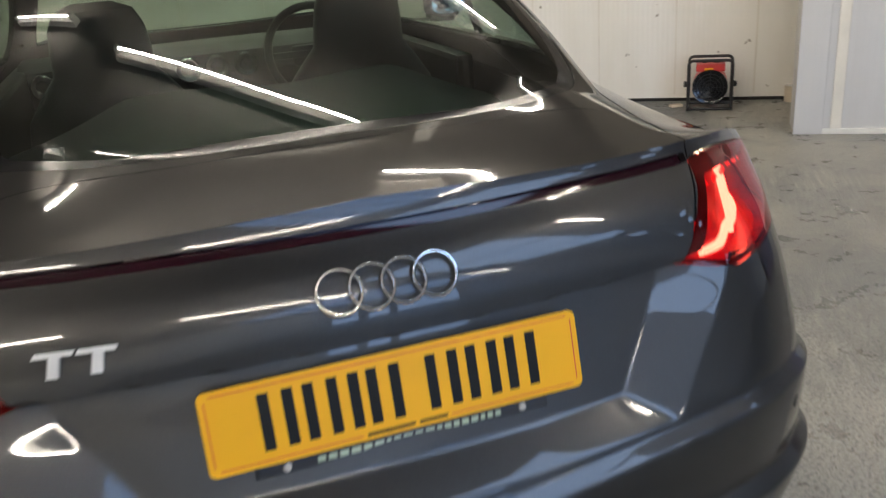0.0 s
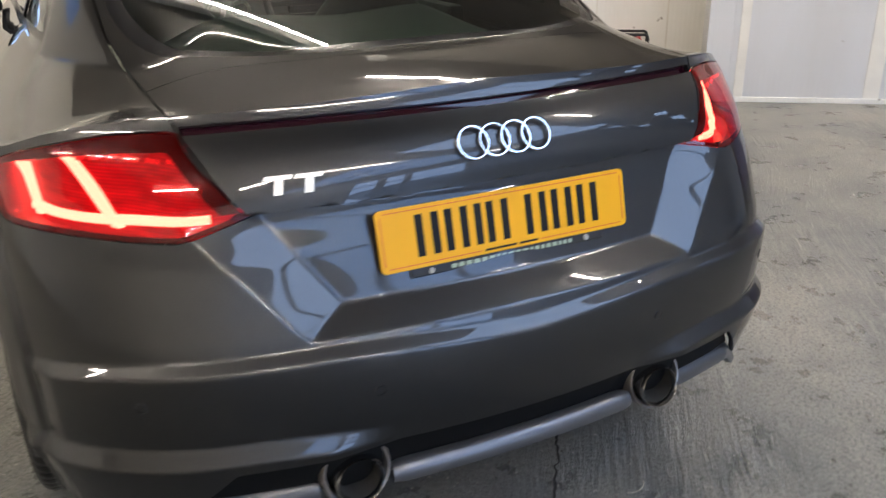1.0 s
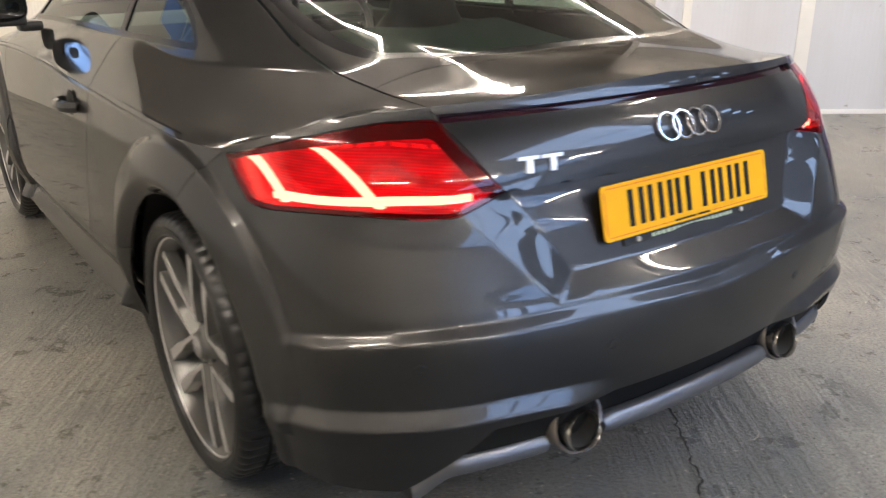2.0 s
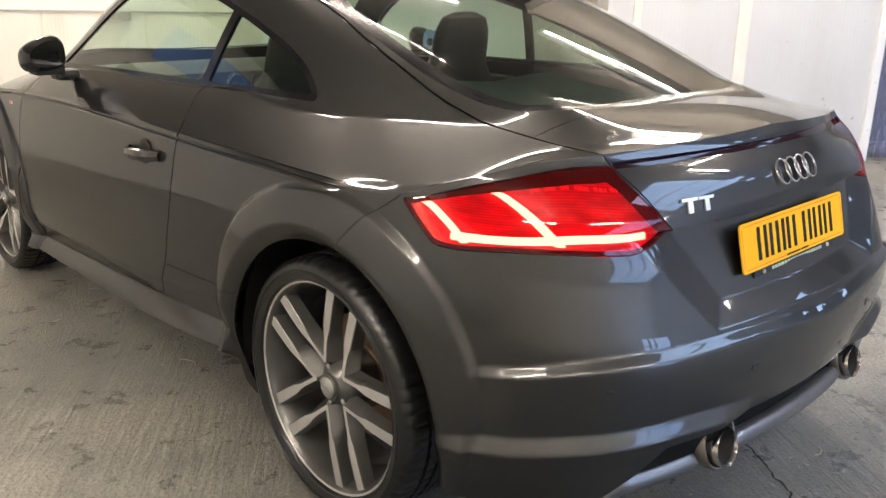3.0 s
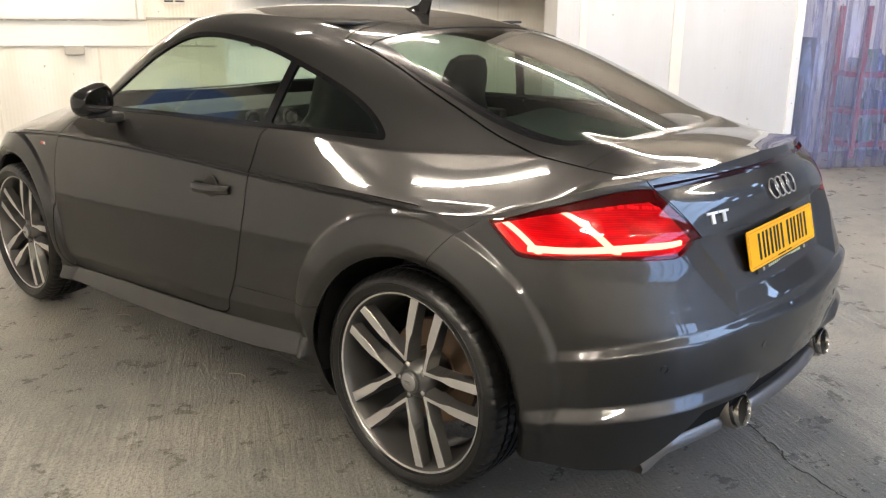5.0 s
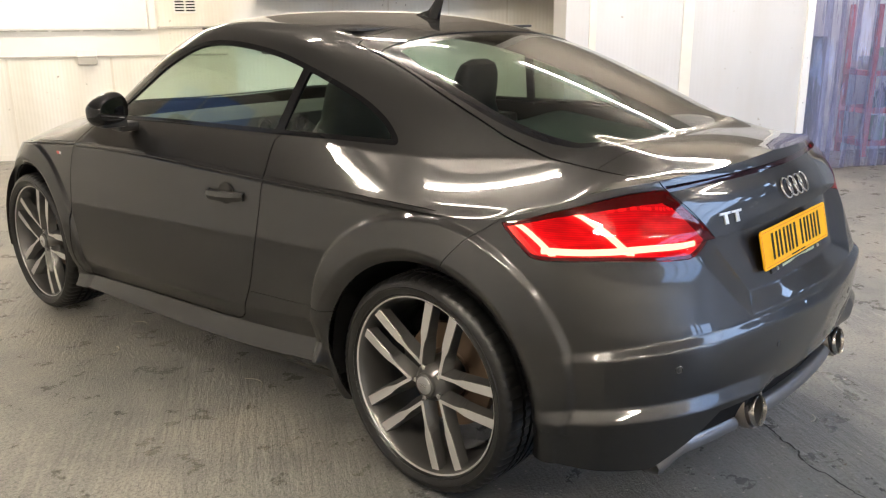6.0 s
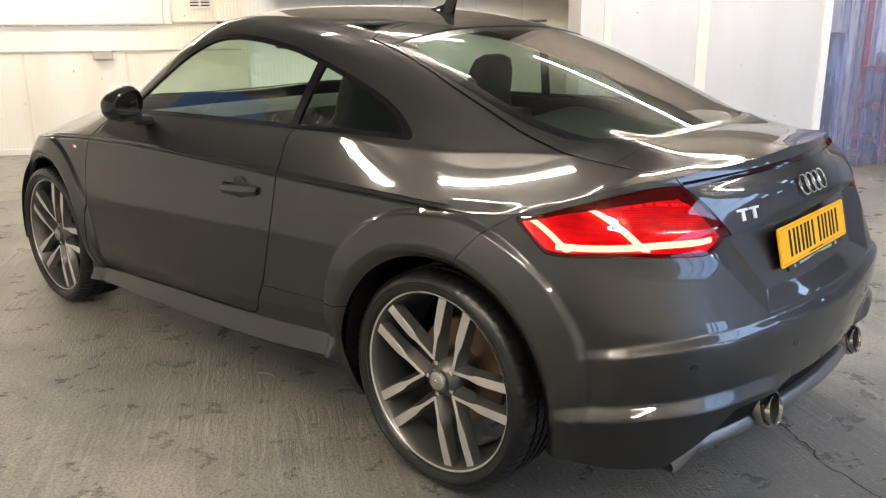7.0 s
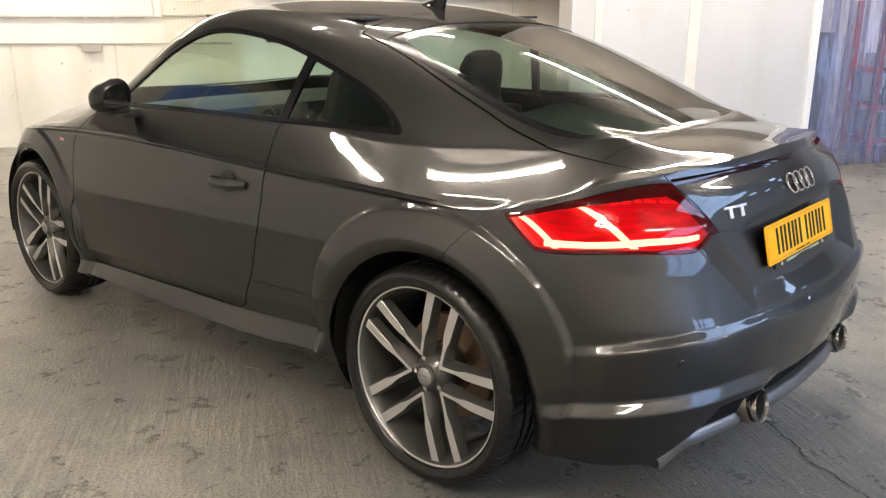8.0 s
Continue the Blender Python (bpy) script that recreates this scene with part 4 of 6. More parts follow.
tub, top = skin_of(TUB), skin_of(TOP)
mid = tub[0][tub[1]].mean(1)
nn = np.cross(tub[0][tub[1][:, 1]] - tub[0][tub[1][:, 0]], tub[0][tub[1][:, 2]] - tub[0][tub[1][:, 0]])
if (nn[:, 0] * mid[:, 0]).sum() < 0:
    tub = (tub[0], tub[1][:, ::-1])
nn = np.cross(top[0][top[1][:, 1]] - top[0][top[1][:, 0]], top[0][top[1][:, 2]] - top[0][top[1][:, 0]])
if nn[:, 2].sum() < 0:
    top = (top[0], top[1][:, ::-1])

GAP = 0.0024
WINDOW = outline([(1.86, 0.957), (1.55, 0.966), (1.229, 0.973), (0.782, 0.979), (0.493, 0.985), (0.30, 0.987), (0.248, 0.990), (0.262, 1.020), (0.344, 1.076),
                  (0.49, 1.136), (0.758, 1.215), (0.954, 1.257), (1.20, 1.281), (1.384, 1.268), (1.558, 1.205), (1.698, 1.121), (1.832, 1.02), (1.885, 0.972)])
REAR_GLASS = outline([(-0.3, 0.475), (0.0, 0.475), (0.35, 0.468), (0.53, 0.462), (0.553, 0.44), (0.562, 0.32), (0.570, 0.196), (0.570, 0.0), (0.552, -0.13), (0.520, -0.222), (0.468, -0.29),
                      (0.38, -0.338), (0.217, -0.352), (0.0, -0.356), (-0.3, -0.356)])
SCREEN = outline([(-0.3, 1.57), (0.0, 1.57), (0.3, 1.575), (0.50, 1.60), (0.545, 1.66), (0.60, 1.84), (0.645, 2.0), (0.60, 2.06), (0.4, 2.14), (0.0, 2.18), (-0.3, 2.18)])
LAMP = outline([(0.577, 0.848), (0.545, 0.858), (0.504, 0.867), (0.409, 0.889), (0.317, 0.905), (0.222, 0.919), (0.116, 0.930), (0.028, 0.932), (-0.014, 0.929), (-0.037, 0.915), (-0.096, 0.879), (-0.158, 0.840), (-0.200, 0.809),
                (-0.211, 0.801), (-0.190, 0.794), (-0.086, 0.772), (-0.04, 0.771), (0.14, 0.777), (0.274, 0.777), (0.421, 0.771), (0.478, 0.774), (0.50, 0.784)], 4)
DOOR = outline([(0.79, 1.02), (0.775, 0.965), (0.716, 0.863), (0.714, 0.80), (0.72, 0.716), (0.758, 0.516), (0.80, 0.415), (0.83, 0.362), (0.88, 0.334), (0.96, 0.324), (1.20, 0.312), (1.60, 0.290), (1.95, 0.270), (2.045, 0.275),
                (2.058, 0.33), (2.060, 0.633), (2.055, 0.76), (2.036, 0.845), (1.985, 0.92), (1.90, 0.958), (1.87, 1.02)], 4)
gap_x = curve([-0.58, -0.539, -0.434, -0.333, -0.27, -0.244, -0.20, -0.043, 0.184, 0.314, 0.476, 0.65], [0.548, 0.550, 0.556, 0.562, 0.567, 0.569, 0.574, 0.588, 0.584, 0.572, 0.560, 0.552])
slant_x = curve([0.78, 0.802, 0.868, 0.929, 0.98], [0.455, 0.470, 0.510, 0.541, 0.556])
bumper_y = curve([0.55, 0.705, 0.765, 0.807, 0.843, 0.87], [-0.05, -0.09, -0.134, -0.175, -0.228, -0.26])

# wheel openings
for wy in (0.0, WHEELBASE):
    V = tub[0]
    f = np.where(V[:, 0] > 0.5, np.hypot(V[:, 1] - wy, V[:, 2] - WHEEL_Z) - ARCH_IN, 1.0)
    tub = cut(tub, f)[1]

# glass
V = top[0]
f = within(V[:, 1], V[:, 2], WINDOW)
f = np.where((V[:, 0] > 0.5), f, np.maximum(np.abs(f), 0.05))
side_window, top = cut(top, f)
V = top[0]
rear_window, top = cut(top, np.where(V[:, 1] < 0.7, within(V[:, 0], V[:, 1], REAR_GLASS), 1.0))
V = top[0]
wind_screen, top = cut(top, np.where((V[:, 1] > 1.4) & (V[:, 2] > 0.9), within(V[:, 0], V[:, 1], SCREEN), 1.0))

V = side_window[0]
f = within(V[:, 1], V[:, 2], WINDOW)
f = np.maximum(f + 0.016, 0.019 - np.abs((V[:, 1] - 0.728) * 0.972 + (V[:, 2] - 1.19) * 0.237))
side_glass, window_trim = cut(side_window, f)
door_glass, quarter_glass = cut(side_glass, 0.752 - (side_glass[0][:, 1] + 0.24 * (side_glass[0][:, 2] - 1.09)))
V = rear_window[0]
f = within(V[:, 0], V[:, 1], REAR_GLASS) + 0.030 + 0.03 * ramp(0.30, 0.46, V[:, 1])
rear_clear, rear_frit = cut(rear_window, f)

# tail lamp
V = tub[0]
fz = np.where((V[:, 1] < 0) & (V[:, 0] > 0.3) & (V[:, 2] > 0.7), within(V[:, 0] + V[:, 1], V[:, 2], LAMP), 1.0)
lamp_skin, tub = cut(tub, fz)
V = lamp_skin[0]
lens = cut(lamp_skin, within(V[:, 0] + V[:, 1], V[:, 2], LAMP) + GAP)[0]

# strip lamp under the tail's lip
V = tub[0]
strip, tub = cut(tub, np.where(V[:, 1] < -0.4, np.maximum(np.abs(V[:, 2] - (0.9375 + 0.02 * V[:, 0] ** 2 * -1)) - 0.0068, V[:, 0] - 0.537), 1.0))

# tailgate
V = tub[0]
f = np.where(V[:, 1] < -0.35, np.maximum(V[:, 0] - slant_x(V[:, 2]), 0.805 - 0.04 * V[:, 0] ** 2 - V[:, 2]), 1.0)
lid_low = cut(tub, f + GAP)[0]
tub = cut(tub, f - GAP * 0.6)[1]
V = top[0]
f = np.maximum(V[:, 0] - gap_x(V[:, 1]), V[:, 1] - (0.615 - 0.18 * V[:, 0] ** 2))
lid_top = cut(top, f + GAP)[0]
top = cut(top, f - GAP)[1]
V = lid_top[0]
seam = V[:, 1] - (-0.392 + 0.09 * V[:, 0] ** 2)
spoiler = cut(lid_top, seam + 0.001)[0]
hatch_top = cut(lid_top, seam - 0.001)[1]
lid_upper_low, lid_lower = cut(lid_low, 0.9375 - lid_low[0][:, 2])

# doors
door_bits = []
for name in ("tub", "top"):
    src = tub if name == "tub" else top
    V = src[0]
    f = np.where(V[:, 0] > 0.5, within(V[:, 1], V[:, 2], DOOR), 1.0)
    if name == "top":
        f = np.where(V[:, 2] > 1.02, 1.0, f)
    door_bits.append(cut(src, f + GAP)[0])
    rest = cut(src, f - GAP)[1]
    if name == "tub":
        tub = rest
    else:
        top = rest
door_skin = join(*door_bits)

# rear bumper, sill, wings
V = tub[0]
f = np.where(V[:, 1] < 0.6, V[:, 1] - bumper_y(V[:, 2]), 1.0)
bumper = cut(tub, f + 0.0012)[0]
tub = cut(tub, f - 0.0012)[1]
V = bumper[0]
low_edge = np.where(V[:, 0] < 0.55, 0.378, 0.378 - 0.15 * ramp(0.55, 0.69, V[:, 0]))
insert, bumper = cut(bumper, np.where(V[:, 1] < -0.3, V[:, 2] - low_edge, V[:, 2] - 0.242))
insert = cut(insert, 0.272 - insert[0][:, 2])[0]
V = tub[0]
f = np.where((V[:, 1] > 0.3) & (V[:, 1] < 2.2), V[:, 2] - skirt_top(V[:, 1]), 1.0)
sill, tub = cut(tub, f)
V = tub[0]
wing_rear, wing_front = cut(tub, V[:, 1] - 1.4)
V = wing_rear[0]
f = V[:, 2] - (0.462 + 0.06 * (0.79 - V[:, 1]))
lower_quarter = cut(wing_rear, f + 0.001)[0]
wing_rear = cut(wing_rear, f - 0.001)[1]
V = top[0]
f = np.maximum(V[:, 0] - (0.535 + 0.03 * np.abs(V[:, 1] - 1.1)), np.abs(V[:, 1] - 1.1) - 0.55)
roof, top = cut(top, f)
V = top[0]
bonnet, rail = cut(top, 2.0 - 0.4 * (V[:, 0] - 0.6) ** 2 - V[:, 1])
rail_quarter = rail

# light guides standing inside the lamp: a slanted bar, a wider one and the low line that joins them
LIGHT_BARS = (
    ([(0.790, -0.252, 0.846), (0.780, -0.285, 0.832), (0.768, -0.328, 0.800), (0.761, -0.362, 0.770)], 0.020, 0.0),
    ([(0.700, -0.372, 0.874), (0.690, -0.402, 0.864), (0.671, -0.460, 0.828), (0.650, -0.524, 0.776)], 0.024, 0.0),
    ([(0.770, -0.335, 0.779), (0.716, -0.425, 0.781), (0.650, -0.520, 0.786), (0.595, -0.582, 0.792), (0.525, -0.640, 0.798)], 0.0, 0.0165),
)


def ribbon(path, wide, tall, steps=14):
    """A flat rounded light guide along a path, wide along the lamp or tall, kept behind the lens."""
    p = np.array(path)
    t = np.linspace(0, 1, len(p))
    u = np.linspace(0, 1, steps)
    c = np.stack([curve(t, p[:, i])(u) for i in range(3)], 1)
    over = tub_field(c[:, 0], c[:, 1], c[:, 2])
    c[:, :2] -= (np.clip(over + 0.014, 0, None) + np.clip(over + 0.008 + 0.046 * ease(-0.16, 0.12, c[:, 0] + c[:, 1]), None, 0))[:, None] * np.array([0.62, -0.78])
    rows = []
    for k in range(steps):
        d = c[min(k + 1, steps - 1)] - c[max(k - 1, 0)]
        d /= np.linalg.norm(d)
        side = np.array([-0.57, -0.82, 0.0]) * wide / 2 if wide else np.array([0.0, 0.0, tall / 2])
        deep = np.array([-0.78, 0.62, 0.0]) if wide else np.cross(d, (0, 0, 1.0))
        deep = deep * (0.016 if deep[0] < 0 else -0.016)
        rows.append([c[k] + side, c[k] + side * 0.6 - deep * 0.4, c[k] - side * 0.6 - deep * 0.4, c[k] - side, c[k] - side + deep, c[k] + side + deep, c[k] + side])
    P = np.array(rows)
    caps = []
    for e in (0, steps - 1):
        b = e * 7
        q = [(b, b + 1, b + 2), (b, b + 2, b + 3), (b, b + 3, b + 4), (b, b + 4, b + 5)]
        caps += q if e else [f[::-1] for f in q]
    return P.reshape(-1, 3), np.concatenate([grid_tris(steps, 7), np.array(caps)])


car = tagged(new("car"), "dark grey metallic two-door coupe with lit red tail lamps", "car")
shell = join(tub, wing_rear, wing_front, bumper, door_skin, roof, bonnet, rail, hatch_top, spoiler, lid_low, sill, lower_quarter)
S = sunk(shell, 0.013)
arr("inner_shell", *both(S), MATT_BLACK, car)
for sx in (False, True):
    w = (lambda p: p) if sx else mirrored
    arr("quarter_panel", *w(skirted(join(wing_rear, rail_quarter))), PAINT, car)
    arr("front_wing", *w(skirted(wing_front)), PAINT, car)
    arr("lower_quarter", *w(skirted(lower_quarter)), PAINT, car)
    door = arr("door", *w(skirted(door_skin)), PAINT, car)
    arr("window_glass", *w(sunk(door_glass, 0.004)), GLASS, door, "lightly tinted door glass")
    arr("sill_skirt", *w(skirted(sill)), PAINT, car)
    arr("quarter_glass", *w(sunk(quarter_glass, 0.004)), GLASS_DARK, car, "dark tinted quarter window")
    arr("window_trim", *w(skirted(window_trim, 0.012)), TRIM_BLACK, car, "satin black window surround")
    lamp = arr("tail_lamp", *w(skirted(lens, 0.03)), LENS, car, "lit red tail lamp with angled light bars")
    V = lens[0]
    a = V[:, 0] + V[:, 1]
    arr("reflector", *w(sunk(lens, 0.014 + 0.048 * ease(-0.16, 0.12, a))), LAMP_RED, lamp)
    deep_V, deep_T = skirted(lens, 0.062)
    walls = deep_T[len(lens[1]):]
    walls = walls[((deep_V[walls, 0] + deep_V[walls, 1]) > 0.03).all(1)]
    arr("lamp_housing", *w(tidy((deep_V, walls))), HOUSING, lamp, "deep red lamp housing")
    for path, wide, tall in LIGHT_BARS:
        arr("light_bar", *w(ribbon(path, wide, tall)), BAR, lamp, "glowing light guide")
    arr("lens_border", *w(sunk(cut(lens, -0.0105 - within(a, V[:, 2], LAMP))[0], 0.004)), LAMP_DARK, lamp, "dark red lens border")
    lamp_top = curve([-0.20, -0.037, -0.014, 0.028, 0.116, 0.222, 0.317, 0.409, 0.504, 0.58], [0.80, 0.915, 0.929, 0.932, 0.930, 0.919, 0.905, 0.889, 0.867, 0.848])
    dark = cut(lens, np.maximum(within(a, V[:, 2], LAMP) + 0.004, lamp_top(a) - 0.008 - 0.018 * ramp(0.56, 0.15, a) - V[:, 2]))[0]
    arr("upper_insert", *w(sunk(dark, 0.006)), LAMP_DARK, lamp, "smoked upper lens band")
    # rows of fine upright ticks under the smoked band
    N = normals(lens)
    tick_v, tick_t = [], []
    for k in range(52):
        a0 = -0.03 + 0.0095 * k if k < 27 else 0.285 + 0.0090 * (k - 27)
        z0 = 0.9015 - 0.06 * abs(a0 - 0.11) if k < 27 else 0.8985 - 0.17 * (a0 - 0.285)
        i = int(np.argmin((a - a0) ** 2 + (V[:, 2] - z0) ** 2))
        side_ = np.cross(N[i], (0.0, 0.0, 1.0))
        side_ /= np.linalg.norm(side_)
        up_ = np.cross(side_, N[i])
        p = V[i] - N[i] * 0.0075 + side_ * (a0 - a[i]) * 0.7 + np.array([0, 0, z0 - V[i, 2]])
        b0 = len(tick_v)
        for dn in (0.0, 0.0012):
            for ds, du in ((-0.0012, -0.004), (0.0012, -0.004), (0.0012, 0.004), (-0.0012, 0.004)):
                tick_v.append(p + side_ * ds + up_ * du - N[i] * dn)
        for q in ((0, 1, 2), (0, 2, 3), (0, 4, 5), (0, 5, 1), (1, 5, 6), (1, 6, 2), (2, 6, 7), (2, 7, 3), (3, 7, 4), (3, 4, 0)):
            tick_t.append([b0 + j for j in q])
    tagged(arr("tick_row", *w((np.array(tick_v), np.array(tick_t))), TICK, lamp, smooth=False), "fine lit ticks inside the lens", kind="stuff")
arr("roof", *both(skirted(roof)), PAINT, car)
arr("bonnet", *both(skirted(bonnet)), PAINT, car)
tailgate = arr("tailgate", *both(skirted(hatch_top)), PAINT, car)
arr("boot_spoiler", *both(skirted(join(spoiler, lid_upper_low if lid_upper_low[0][:, 2].mean() > 0.9375 else lid_lower))), PAINT, tailgate)
arr("boot_panel", *both(skirted(lid_lower if lid_upper_low[0][:, 2].mean() > 0.9375 else lid_upper_low)), PAINT, tailgate)
arr("rear_glass", *both(sunk(rear_clear, 0.003)), GLASS_REAR, tailgate, "green tinted rear window glass")
arr("glass_border", *both(sunk(rear_frit, 0.0028)), TRIM_BLACK, tailgate, "black printed glass border")
arr("brake_strip", *both(sunk(strip, 0.012)), STRIP, tailgate, "dark red high brake light strip")
arr("windscreen", *both(sunk(wind_screen, 0.003)), GLASS, car)
rear_bumper = arr("rear_bumper", *both(skirted(bumper)), PAINT, car)
arr("lower_insert", *both(sunk(insert, 0.022)), MATT_BLACK, rear_bumper, "black lower bumper insert")

# ---- wheels and fittings of the car ----
def lathe(profile, segments=96, shift=None):
    """A turned body round the x axis from (radius, x) pairs."""
    p = np.array(profile, float)
    th = np.linspace(0, 2 * math.pi, segments, endpoint=False)
    V = []
    for k, a in enumerate(th):
        r = p[:, 0].copy()
        if shift is not None:
            r = r + shift(k, p[:, 1], r)
        V.append(np.stack([p[:, 1], r * math.cos(a), r * math.sin(a)], 1))
    V = np.array(V)
    n, m = V.shape[:2]
    T = []
    for k in range(n):
        k2 = (k + 1) % n
        for j in range(m - 1):
            a, b, c, d = k * m + j, k * m + j + 1, k2 * m + j + 1, k2 * m + j
            T += [(a, b, c), (a, c, d)]
    return V.reshape(-1, 3), np.array(T)


def tread(k, x, r):
    """Blocks and sipes along the shoulders and ribs of the tyre."""
    cutb = ((k + np.where(x > 0, 1, 0)) % 4 == 0) & (np.abs(x) > 0.052) & (r > 0.312)
    fine_cut = (k % 4 == 2) & (np.abs(x) < 0.05) & (np.abs(x) > 0.022) & (r > 0.322)
    return np.where(cutb, -0.003, 0.0) + np.where(fine_cut, -0.003, 0.0)


TYRE = [(0.268, -0.100), (0.278, -0.113), (0.294, -0.121), (0.308, -0.119), (0.319, -0.111), (0.3265, -0.098), (0.3285, -0.075), (0.3295, -0.056), (0.321, -0.055), (0.321, -0.046), (0.330, -0.045),
        (0.330, -0.020), (0.322, -0.019), (0.322, -0.009), (0.330, -0.008), (0.330, 0.012), (0.322, 0.013), (0.322, 0.022), (0.330, 0.023), (0.330, 0.046), (0.321, 0.047), (0.321, 0.056), (0.3295, 0.057),
        (0.3285, 0.075), (0.3265, 0.098), (0.319, 0.111), (0.308, 0.119), (0.300, 0.1205), (0.299, 0.1225), (0.2965, 0.1225), (0.2955, 0.1205), (0.286, 0.118), (0.278, 0.113), (0.2755, 0.1145), (0.273, 0.112), (0.268, 0.100)]
RIM_FACE = [(0.266, 0.085), (0.2725, 0.096), (0.2725, 0.1045), (0.2705, 0.1065), (0.2665, 0.1058), (0.2652, 0.1035)]
BARREL = [(0.2652, 0.1035), (0.2610, 0.0985), (0.2575, 0.088), (0.252, 0.075), (0.249, 0.05), (0.238, 0.02), (0.232, -0.03), (0.240, -0.08), (0.262, -0.098), (0.268, -0.105), (0.266, -0.107), (0.236, -0.085), (0.226, -0.03), (0.226, 0.01)]
BRAKE = [(0.06, -0.030), (0.075, -0.012), (0.082, -0.010), (0.085, -0.016), (0.158, -0.016), (0.160, -0.018), (0.160, -0.040), (0.158, -0.042), (0.06, -0.042)]


def spoke(side):
    """One of a pair of spokes: machined face, dark painted flanks."""
    bm = bmesh.new()
    rs = [0.050, 0.060, 0.072, 0.090, 0.110, 0.130, 0.138, 0.150, 0.175, 0.205, 0.235, 0.2655]
    rows = []
    for r in rs:
        t = (r - 0.048) / (0.2615 - 0.048)
        wide = float(ease(0.112, 0.160, r))
        o = side * (0.0380 + 0.0085 * t)
        w = 0.0052 + wide * (0.0058 + 0.0035 * t)
        f = 0.083 + 0.012 * t + 0.004 * math.sin(t * math.pi)
        deep = 0.036 - 0.006 * t
        ins, out = o - side * (w + 0.004 + 0.012 * (1 - wide)), o + side * (w + 0.004 + 0.007 * (1 - wide))
        lo_, hi_ = min(ins, out), max(ins, out)
        sec = [(o - w, f), (o + w, f), (o + w + 0.0020, f - 0.0022), (hi_ + 0.003, f - deep), (lo_ - 0.003, f - deep), (o - w - 0.0020, f - 0.0022)]
        rows.append([bm.verts.new((x, u, r)) for u, x in sec])
    for a, b in zip(rows, rows[1:]):
        n = len(a)
        for i in range(n):
            q = bm.faces.new((a[i], a[(i + 1) % n], b[(i + 1) % n], b[i]))
            q.material_index = 1 if i == 0 else 0
    bm.faces.new(rows[0][::-1])
    bm.faces.new(rows[-1])
    bmesh.ops.recalc_face_normals(bm, faces=bm.faces[:])
    return bm


def make_wheels():
    """Four wheels that share their meshes; each is a rim with its tyre, ten spokes, cap, bolts and brake."""
    proto = []

    def keep(name, V, T, mats, label="", smooth=True, index=None, angle=0.6):
        me = bpy.data.meshes.new(name)
        me.from_pydata([tuple(v) for v in V.tolist()], [], [tuple(t) for t in T.tolist()])
        for m in mats:
            me.materials.append(m)
        if smooth:
            me.shade_smooth()
            me.set_sharp_from_angle(angle=angle)
        proto.append((name, me, label))

    keep("tyre", *lathe(TYRE, 264, tread), [TYRE_RUBBER], "black low-profile tyre", angle=0.45)
    keep("barrel", *lathe(BARREL, 96), [ALLOY_DARK], "dark inner rim barrel")
    keep("brake_disc", *lathe(BRAKE, 72), [ROTOR], "rust-tinged steel brake disc")
    keep("hub_face", *lathe([(0.0, 0.094), (0.028, 0.094), (0.031, 0.0905), (0.0345, 0.0905), (0.0365, 0.083), (0.052, 0.070), (0.060, 0.055), (0.070, 0.030), (0.070, -0.02)], 60), [ALLOY_DARK])
    keep("hub_cap", *lathe([(0.0, 0.0980), (0.022, 0.0975), (0.0265, 0.0952), (0.0275, 0.0935)], 48), [CAP], "silver hub cap")
    for q in range(4):
        a = np.linspace(0, 2 * math.pi, 20, endpoint=False)
        b = np.linspace(0, 2 * math.pi, 6, endpoint=False)
        c = (q - 1.5) * 0.0062
        P = np.array([[(0.0988 + 0.0007 * math.sin(v), c + (0.0052 + 0.0007 * math.cos(v)) * math.cos(u), (0.0052 + 0.0007 * math.cos(v)) * math.sin(u)) for v in b] for u in a])
        i = np.arange(120).reshape(20, 6)
        T = np.concatenate([np.stack([i, np.roll(i, -1, 0), np.roll(np.roll(i, -1, 0), -1, 1)], -1).reshape(-1, 3), np.stack([i, np.roll(np.roll(i, -1, 0), -1, 1), np.roll(i, -1, 1)], -1).reshape(-1, 3)])
        keep("cap_ring", P.reshape(-1, 3), T, [CHROME])
    for k in range(5):
        ang = math.radians(-16 + 72 * k)
        for side in (-1, 1):
            bm = spoke(side)
            bmesh.ops.rotate(bm, verts=bm.verts[:], matrix=Matrix.Rotation(ang, 3, "X"))
            me = bpy.data.meshes.new("spoke")
            bm.to_mesh(me)
            bm.free()
            me.materials.append(ALLOY_DARK)
            me.materials.append(ALLOY)
            proto.append(("spoke", me, "machined silver spoke with dark flanks"))
        bm = bmesh.new()
        bmesh.ops.create_cone(bm, cap_ends=True, segments=6, radius1=0.0095, radius2=0.0085, depth=0.02, matrix=Matrix.Rotation(ang + 0.63, 4, "X") @ pose(0.068, 0, 0.050, 0, 90, 0))
        me = bpy.data.meshes.new("wheel_bolt")
        bm.to_mesh(me)
        bm.free()
        me.materials.append(CHROME)
        proto.append(("wheel_bolt", me, ""))
    V, T = lathe(RIM_FACE, 120)
    rim = bpy.data.meshes.new("wheel")
    rim.from_pydata([tuple(v) for v in V.tolist()], [], [tuple(t) for t in T.tolist()])
    rim.materials.append(ALLOY)
    rim.shade_smooth()
    rim.set_sharp_from_angle(angle=0.6)
    bm = bmesh.new()
    box(bm, (-0.05, 0.085, -0.06), (0.005, 0.168, 0.06), 0.012)
    cal = bpy.data.meshes.new("caliper")
    bm.to_mesh(cal)
    bm.free()
    cal.materials.append(BLACK)
